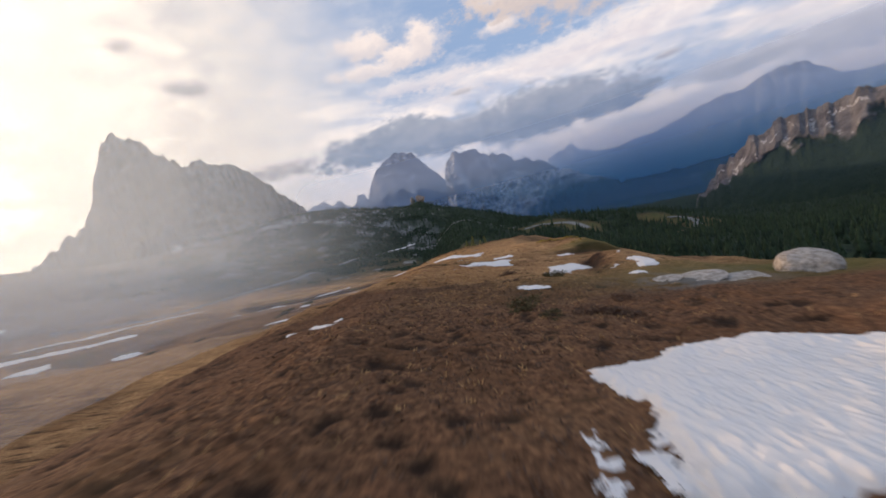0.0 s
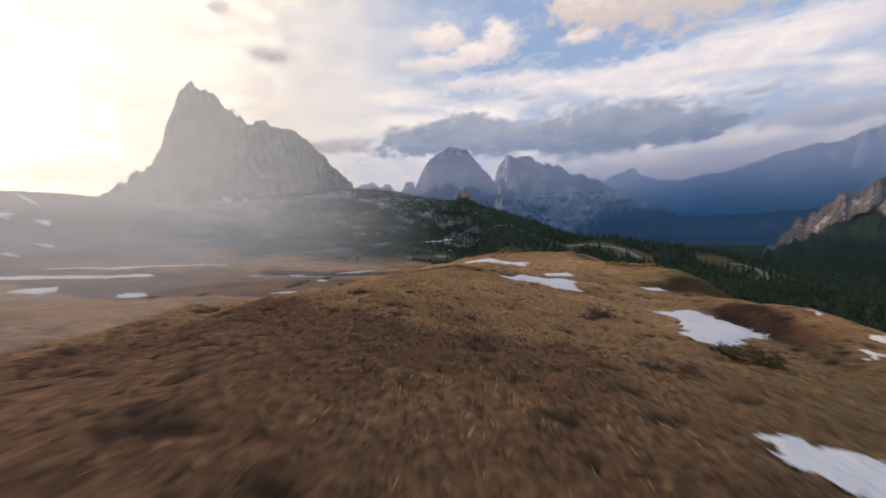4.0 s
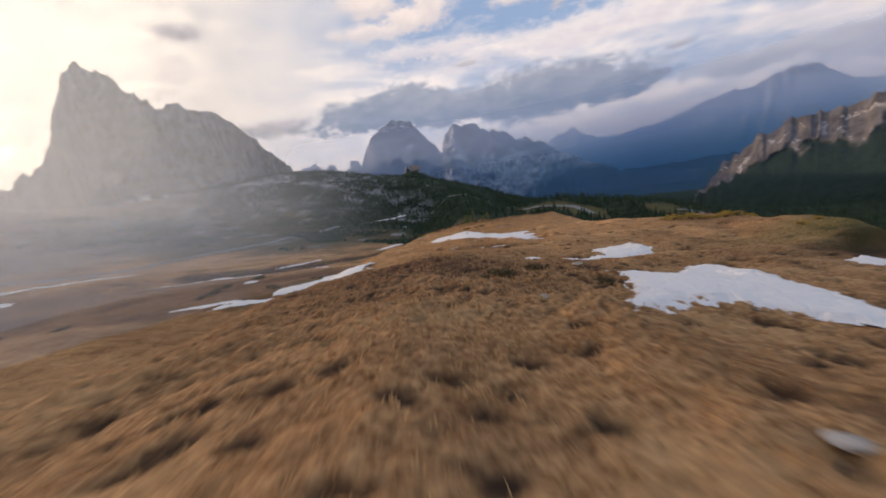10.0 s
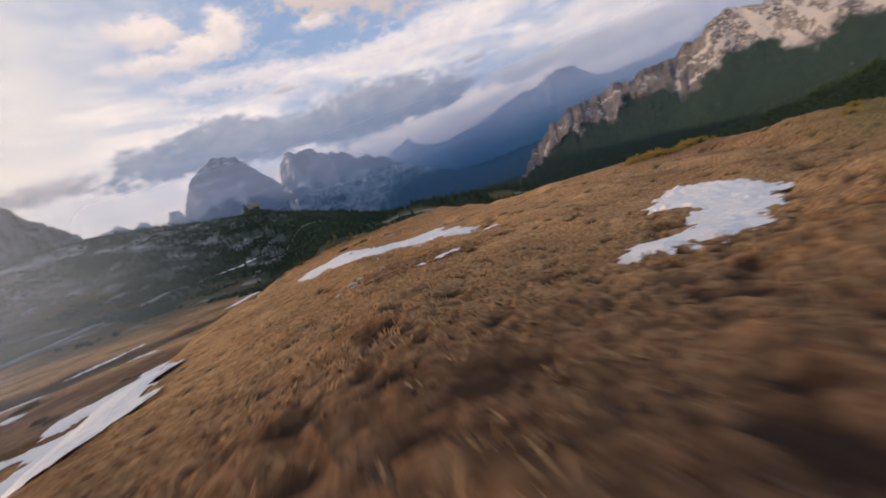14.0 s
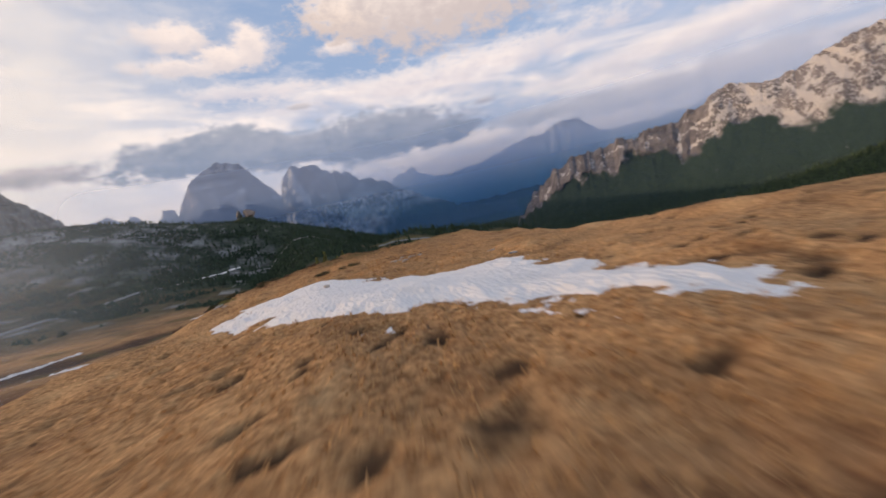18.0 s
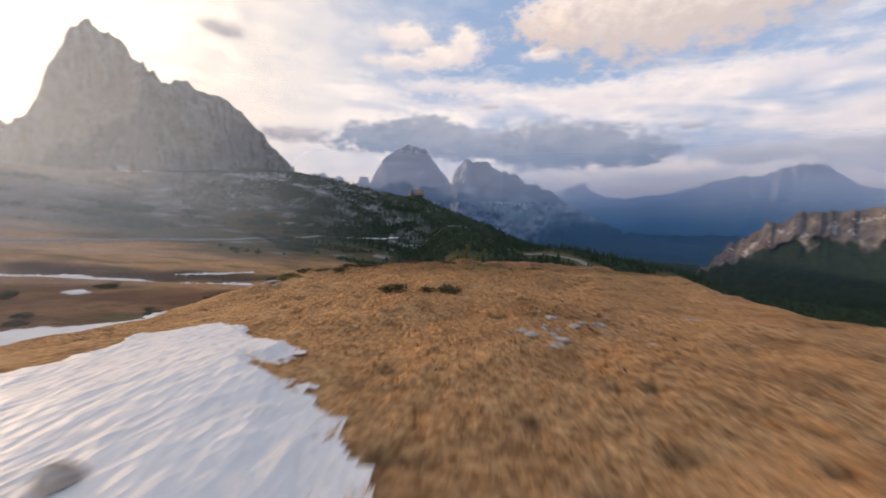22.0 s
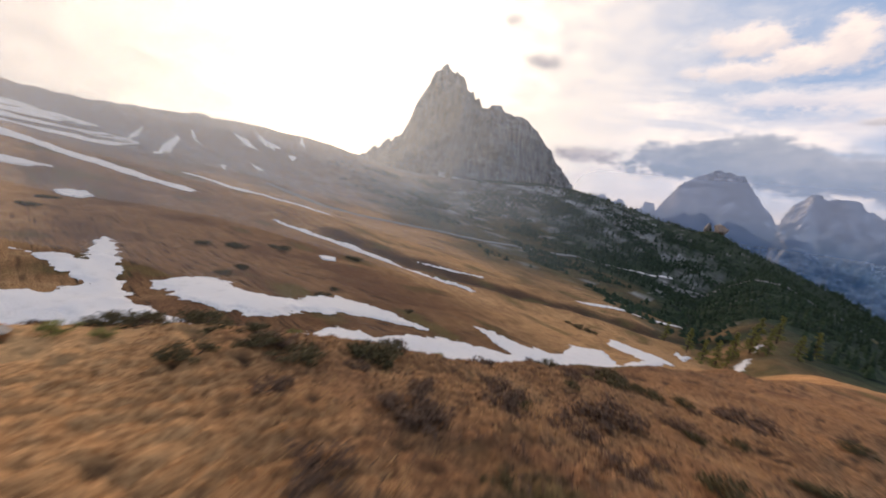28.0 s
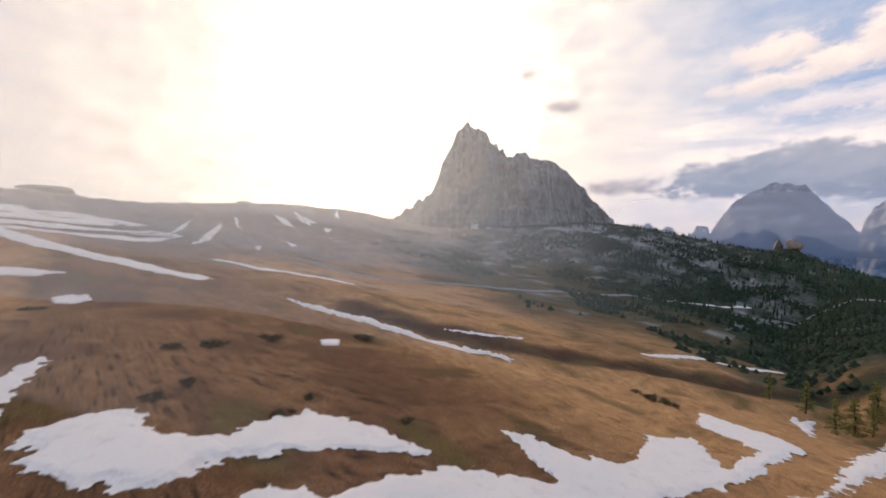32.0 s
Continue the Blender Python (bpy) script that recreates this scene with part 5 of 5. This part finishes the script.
for k, (x, y, r) in enumerate([(-2.6, 79.6, 0.28), (-2.7, 78.5, 0.26), (-0.7, 81.6, 0.2), (-2.2, 79.9, 0.24), (-3.3, 79.2, 0.3), 
                               (0.1, 47.8, 0.18), (5.2, 80.6, 0.2), (-1.0, 53.9, 0.22), (2.4, 60.6, 0.26), (-8.4, 125.0, 0.5), (-7.9, 124.6, 0.35), (-8.7, 124.2, 0.3)]):
    put_stone(x, y, r, 40 + k, "small weathered limestone half sunk in dry grass", 0.26, "stone", sub=3)
rng = random.Random(77)
for k in range(22):
    x, y = (7.0, 108.2) if k < 13 else (8.9, 109.6)
    put_stone(x + rng.gauss(0, 0.7), y + rng.gauss(0, 0.8), rng.uniform(0.09, 0.24), 60 + k, "flat pale limestone fragment sunk in dry grass", 0.35, "stone", group="stones in the turf", sub=2)
resting = put_stone(0.6, 101.2, 0.2, 90, "dark stone resting on the old snow", 0.6, "stone", group="", sub=2)
resting.location.z = float(land(np.array([0.6]), np.array([101.2]))[0]) + 0.17
put_stone(-552, 101, 26, 91, "low dark rock outcrop on the hill crest", 0.17, "rock_outcrop", PINKROCK, "outcrops on the hill crest", 3)
put_stone(-672, 312, 14, 92, "low dark rock outcrop on the hill crest", 0.25, "rock_outcrop", PINKROCK, "outcrops on the hill crest", 3)
put_stone(-52, 1256, 19, 93, "rosy rock tower on the wooded knoll", 0.75, "rock_tower", PINKROCK, "", 4)
put_stone(-80, 1262, 9, 94, "small dark rock tower on the wooded knoll", 1.6, "rock_tower", GUSELA, "", 3)

# ---------------------------------------------------------------- shrubs
junipers = [bush_kind("juniper_bush", JUNIPER, BARK, 500 + k, "low olive-brown juniper bush hugging the turf", height=0.5) for k in range(3)]
heathers = [bush_kind("heather_bush", PEAT, BARK, 510 + k, "dark brown heather cushion among dry grass", height=0.38) for k in range(2)]
scatter_bushes(junipers, [(2.4, 14.5, 1.2), (3.1, 13.0, 0.6), (-1.6, 58.2, 0.8), (1.9, 56.8, 0.6), (0.4, 60.0, 0.6), (-5.8, 32.2, 0.5), (8.1, 30.7, 1.2), (1.9, 115.9, 0.95), (4.2, 115.0, 1.1), (13.8, 139.2, 1.2),
                          (12.6, 135.7, 0.9), (-4.2, 128.4, 0.8), (2.2, 76.5, 0.3), (-9.2, 127.7, 1.0), (-7.3, 129.6, 1.2), (-2.9, 133.4, 1.1), (2.5, 145.0, 1.2), (7.2, 136.0, 1.0)],
               "juniper bushes on the ridge", "low olive-brown juniper bush hugging the turf")
scatter_bushes(heathers, [(5.7, 12.9, 1.0), (4.6, 13.5, 0.8), (6.9, 15.8, 0.6), (4.6, 36.3, 0.7), (4.0, 26.8, 0.9), (5.4, 37.8, 1.0), (-3.0, 35.9, 0.3), (-4.0, 34.0, 0.3), (0.0, 25.2, 0.35), (-2.6, 59.5, 0.5), (0.8, 131.7, 0.9), (1.6, 134.8, 1.0),
                          (3.1, 136.3, 1.0), (-4.2, 130.7, 0.9), (1.8, 147.3, 1.1), (-2.1, 153.4, 0.6), (7.8, 146.1, 1.4), (3.7, 139.4, 1.5), (-12.0, 124.0, 0.9), (2.0, 128.5, 0.8)],
               "heather cushions on the ridge", "dark brown heather cushion among dry grass")
scatter_bushes(junipers, [(-56.1, 150.3, 1.6), (-52.5, 146.4, 1.6), (-43.3, 157.7, 1.7), (-37.1, 171.4, 1.3), (-32.1, 241.0, 1.7), (-27.3, 238.5, 3.0), (-48.2, 162.9, 1.2), (-78.3, 157.6, 2.8), (-81.4, 168.8, 3.4),
                          (-80.8, 190.6, 3.3), (-78.3, 150.8, 2.0), (-117.0, 131.1, 2.6), (-95.6, 127.4, 2.2), (-23.7, 238.3, 2.3)],
               "dark bushes in the basin", "dark rounded juniper bush in the grassy basin")
rng = random.Random(31)
mats = [(rng.uniform(-11, 12), rng.uniform(126, 149), rng.uniform(0.4, 0.95)) for _ in range(60)]
scatter_bushes(junipers, mats[:28], "juniper bushes on the ridge", "low olive-brown juniper bush hugging the turf")
scatter_bushes(heathers, mats[28:], "heather cushions on the ridge", "dark brown heather cushion among dry grass")
larchlings = [bush_kind("larch_shrub", LARCH, BARK, 520, "knee-high yellow-green larch shrub", height=1.0)]
golden = [bush_kind("larch_shrub", GOLD, BARK, 521 + k, "low golden larch shrub on the ridge lip", height=1.0) for k in range(2)]
scatter_bushes(golden, [(20.4, 82.6, 0.7), (21.2, 82.8, 0.85), (22.0, 82.6, 0.75), (22.9, 82.5, 0.9), (23.8, 82.4, 0.7), (24.7, 82.7, 0.85), (25.7, 82.3, 0.7), (26.6, 82.4, 0.95), (27.6, 82.0, 0.8), (28.6, 81.6, 0.7), (24.6, 72.2, 0.45), (26.2, 72.6, 0.4)],
               "golden larches on the ridge", "low golden larch shrub on the ridge lip")
scatter_bushes(larchlings, [(31.4, 74.0, 0.5), (-6.2, 136.4, 0.4), (-4.4, 139.4, 0.45), (-7.6, 133.2, 0.4), (-8.1, 126.3, 0.6), (-7.3, 127.2, 0.4)],
               "young larches on the ridge", "knee-high yellow-green larch shrub on the ridge lip")
for ob in junipers + heathers + larchlings + golden:
    for o in (*ob.children_recursive, ob):
        bpy.data.objects.remove(o)


# ---------------------------------------------------------------- larch trees
def larch(x, y, h, seed):
    rng = random.Random(seed)
    ob = thing("larch_tree", x, y, "slender young larch with pale spring needles", "tree", "larches at the wood edge", -0.2)
    trunk, crown = bmesh.new(), bmesh.new()
    limb(trunk, Vector((0, 0, 0)), Vector((0.05 * h * rng.uniform(-1, 1), 0, h * 0.55)), h * 0.022, h * 0.014, 7)
    limb(trunk, Vector((0.05 * h * rng.uniform(-0.2, 0.2), 0, h * 0.5)), Vector((0, 0, h)), h * 0.014, h * 0.003, 6)
    for k in range(34):
        f = 0.12 + 0.85 * k / 34
        a, reach = rng.uniform(0, math.tau), h * 0.24 * (1.05 - f) * rng.uniform(0.7, 1.25) + 0.15
        root = Vector((0, 0, h * f))
        tip = root + Vector((math.cos(a) * reach, math.sin(a) * reach, -0.12 * reach))
        limb(trunk, root, tip, h * 0.005, h * 0.002, 4)
        for j in (0.35, 0.65, 0.95):
            leaf_clump(crown, root.lerp(tip, j), 0.05 * h * (1.15 - f * 0.6), 16, rng, h * 0.028, 0.25)
    part("trunk", trunk, BARK, ob)
    part("crown", crown, LARCH, ob)


for k, (x, y, h) in enumerate([(2.3, 274.0, 9), (5.7, 288, 12), (10.0, 297, 11), (14.5, 301, 12), (19.0, 300, 10), (8.6, 282, 8), (-3.5, 292, 10), (16.4, 312, 12), (26.0, 292, 9), (31, 305, 11), (-12, 300, 9), (22, 318, 12)]):
    larch(x, y, h, 700 + k)


# ---------------------------------------------------------------- woods and scrub
def conifers(name, label, spots, mat, lo, hi, width, seed):
    """Many small firs in one mesh: three ragged tiers each."""
    rng = np.random.default_rng(seed)
    n = len(spots)
    h = rng.uniform(lo, hi, n)
    z = land(spots[:, 0], spots[:, 1])
    sides = 6
    verts, faces = [], []
    base = np.arange(n) * (3 * (sides + 1))
    for tier, (z0, z1, w) in enumerate(((0.05, 0.55, 1.0), (0.32, 0.80, 0.72), (0.58, 1.0, 0.45))):
        ring = []
        for k in range(sides):
            a = math.tau * k / sides + rng.uniform(0, 1, n)
            r = h * width * w * rng.uniform(0.7, 1.25, n)
            ring.append(np.stack([spots[:, 0] + np.cos(a) * r, spots[:, 1] + np.sin(a) * r, z + h * z0 * rng.uniform(0.8, 1.2, n)], -1))
        ring.append(np.stack([spots[:, 0], spots[:, 1], z + h * z1], -1))
        verts.append(np.stack(ring, 1))
        o = tier * (sides + 1)
        for k in range(sides):
            faces.append(np.stack([base + o + k, base + o + (k + 1) % sides, base + o + sides], -1))
    V = np.concatenate(verts, 1).reshape(-1, 3)
    me = from_arrays(name, V, np.concatenate(faces), mat)
    return tagged(new(name, me), label, "woods", kind="stuff")


def pick_spots(count, x0, x1, y0, y1, seed, keep, near=0.0):
    rng = np.random.default_rng(seed)
    got = []
    while sum(len(g) for g in got) < count:
        p = np.stack([rng.uniform(x0, x1, 20000), y0 + (y1 - y0) * rng.uniform(0, 1, 20000) ** (1 + near)], -1)
        got.append(p[keep(p[:, 0], p[:, 1], rng.uniform(0, 1, 20000))])
    return np.concatenate(got)[:count]


conifers("spruce_woods", "dark spruce and larch woods on the slopes", pick_spots(9500, -420, 620, 300, 1500, 801, lambda x, y, r: woods(x, y) * (0.35 + 0.65 * step(fbm(x / 60, y / 60, 3, 33), -0.4, 0.3)) > r, 0.4), NEEDLES, 4, 9, 0.19, 802)
conifers("valley_woods", "dense dark woods filling the valley", pick_spots(8000, 150, 1500, 350, 2100, 803, lambda x, y, r: woods(x, y) > r * 0.8, 0.3), NEEDLES, 9, 17, 0.2, 804)
conifers("slope_woods", "mixed dark woods on the slope below the ridge", pick_spots(2600, 66, 420, -30, 330, 807, lambda x, y, r: (forest_cover(x, y) > 0.6) & (r < 0.25 + 0.75 * step(fbm(x / 40, y / 40, 3, 39), -0.3, 0.3)), 0.0), NEEDLES, 5, 10, 0.22, 808)
conifers("dwarf_pine_scrub", "dark dwarf pine scrub below the rock peak", pick_spots(7000, -520, 60, 330, 900, 805, lambda x, y, r: step(fbm(x / 45, y / 45, 4, 81), -0.15, 0.35) * step(y + 0.25 * x, 270, 420) > r, 0.0), NEEDLES, 1.6, 4.2, 0.75, 806)


# ---------------------------------------------------------------- roads and water
def ribbon(name, pts, width, mat, label, lift=0.25):
    """A made way laid along a line on the land, with a raised crown and sloping shoulders."""
    line = []
    for (ax, ay), (bx, by) in zip(pts[:-1], pts[1:]):
        n = max(int(math.hypot(bx - ax, by - ay) / 6), 2)
        line += [(ax + (bx - ax) * k / n, ay + (by - ay) * k / n) for k in range(n)]
    line.append(pts[-1])
    P = np.array(line)
    for _ in range(6):
        P[1:-1] = (P[:-2] + 2 * P[1:-1] + P[2:]) / 4
    T = np.gradient(P, axis=0)
    T /= np.linalg.norm(T, axis=1)[:, None]
    N = np.stack([-T[:, 1], T[:, 0]], -1)
    mid = land(P[:, 0], P[:, 1])
    rows = []
    for off, up in ((-0.8, -1.2), (-0.5, 0.0), (-0.25, 0.06), (0, 0.1), (0.25, 0.06), (0.5, 0.0), (0.8, -1.2)):
        q = P + N * off * width
        rows.append(np.stack([q[:, 0], q[:, 1], mid + lift + up], -1))
    G = np.stack(rows, 0)
    me = grid_mesh(name, G[..., 0], G[..., 1], G[..., 2])
    me.materials.append(mat)
    return tagged(new(name, me), label, "road", kind="structure")


ribbon("road", ROAD, 7, GRAVEL, "grey mountain road along the wood edge", 0.7)
ribbon("valley_road", VALLEY_ROAD, 8, GRAVEL, "pale road bend among the valley woods", 1.5)
ribbon("hairpin_road", HAIRPIN, 8, GRAVEL, "pale hairpin road among the valley woods", 1.5)


def puddle(x, y, r, seed):
    rng = random.Random(seed)
    bm = bmesh.new()
    n = 22
    ring = [bm.verts.new((math.cos(math.tau * k / n) * r * rng.uniform(0.75, 1.2) * 1.3, math.sin(math.tau * k / n) * r * rng.uniform(0.6, 1.1) * 0.7, 0)) for k in range(n)]
    rim = [bm.verts.new((v.co.x * 1.15, v.co.y * 1.15, -0.08)) for v in ring]
    bm.faces.new(ring)
    for k in range(n):
        bm.faces.new([rim[k], rim[(k + 1) % n], ring[(k + 1) % n], ring[k]])
    me = bpy.data.meshes.new("puddle")
    bm.to_mesh(me)
    bm.free()
    me.materials.append(WATER)
    ob = new("puddle", me)
    a = np.linspace(0, math.tau, 24)
    low = float(ground_z(x + np.cos(a) * r * 0.8, y + np.sin(a) * r * 0.5).mean())
    ob.matrix_world = pose(x, y, low, 0, 0, rng.uniform(-20, 20))
    tagged(ob, "shallow puddle of meltwater in the turf", "puddle", "puddles on the ridge")


for k, (x, y, r) in enumerate([(7.2, 101.1, 0.22), (10.6, 100.2, 0.4), (4.4, 100.1, 0.3), (10.1, 96.8, 0.3), (13.8, 111.7, 0.4)]):
    puddle(x, y, r, 950 + k)


# ---------------------------------------------------------------- grass and heath on the ridge
def heath_here(x, y):
    n = 0.5 + 0.5 * fbm(x / 9, y / 9, 4, 41)
    return np.clip(0.85 * (1 - step(y, 18, 44)) + 0.22 * step(y, 30, 50) * (1 - step(y, 70, 84)) + 0.62 * gauss(x, y, -5, 63, 8, 7) + 0.7 * step(y, 124, 134) + 0.55 * step(n, 0.62, 0.9), 0, 1)


def tufts(name, label, count, seed, mat, blades, lo, hi, spread_, heath):
    """Bent blades in bunches, rooted in the hummocks along the ridge."""
    rng = np.random.default_rng(seed)
    n = count * 3
    y = rng.uniform(0, 150, n)
    cx = np.interp(y, [0, 30, 60, 75, 100, 115, 130, 150], [0, -1, -4, -3, 4, 6.5, 4, -2])
    x = cx + rng.normal(0, 5.0, n)
    h = heath_here(x, y)
    keep = (h > rng.uniform(0.25, 0.8, n)) if heath else (h < rng.uniform(0.3, 0.95, n))
    keep &= cushions(x, y)[1] < 0.3
    for o in SNOWS:
        px, py = [p[0] for p in o], [p[1] for p in o]
        if min(py) < 150 and max(py) > 0 and max(px) > -30 and min(px) < 40:
            keep &= edge_distance(x, y, o) < 0.15
    x, y = x[keep][:count], y[keep][:count]
    m = len(x)
    x, y = np.repeat(x, blades), np.repeat(y, blades)
    k = m * blades
    r = rng.uniform(0, spread_, k)
    a = rng.uniform(0, math.tau, k)
    bx, by = x + np.cos(a) * r, y + np.sin(a) * r
    bz = ground_z(bx, by) - 0.02
    ln = rng.uniform(lo, hi, k)
    lean = rng.uniform(0.5, 1.0, k)
    la = a + rng.normal(0, 0.7, k)
    tip = np.stack([bx + np.cos(la) * ln * lean, by + np.sin(la) * ln * lean, bz + ln * np.sqrt(np.maximum(1.05 - lean ** 2, 0.03))], -1)
    w = rng.uniform(0.006, 0.016, k) * (1.6 if heath else 1.0)
    sx, sy = -np.sin(la) * w, np.cos(la) * w
    A = np.stack([bx - sx, by - sy, bz], -1)
    B = np.stack([bx + sx, by + sy, bz], -1)
    mid = (A + B) / 2 * 0.45 + tip * 0.55
    mid[:, 2] += ln * 0.12
    V = np.stack([A, B, mid + np.stack([sx, sy, 0 * sx], -1) * 0.8, tip, mid - np.stack([sx, sy, 0 * sx], -1) * 0.8], 1).reshape(-1, 3)
    i = np.arange(k) * 5
    F = np.concatenate([np.stack([i, i + 1, i + 2], -1), np.stack([i, i + 2, i + 4], -1), np.stack([i + 4, i + 2, i + 3], -1)])
    me = from_arrays(name, V, F, mat)
    return tagged(new(name, me), label, "grass", kind="stuff")


tufts("dry_grass", "straw-coloured tufts of dry mountain grass", 15000, 901, STRAW, 6, 0.07, 0.18, 0.12, False)
tufts("heath_twigs", "dark brown heath twigs among the turf", 7000, 902, PEAT, 6, 0.05, 0.13, 0.11, True)
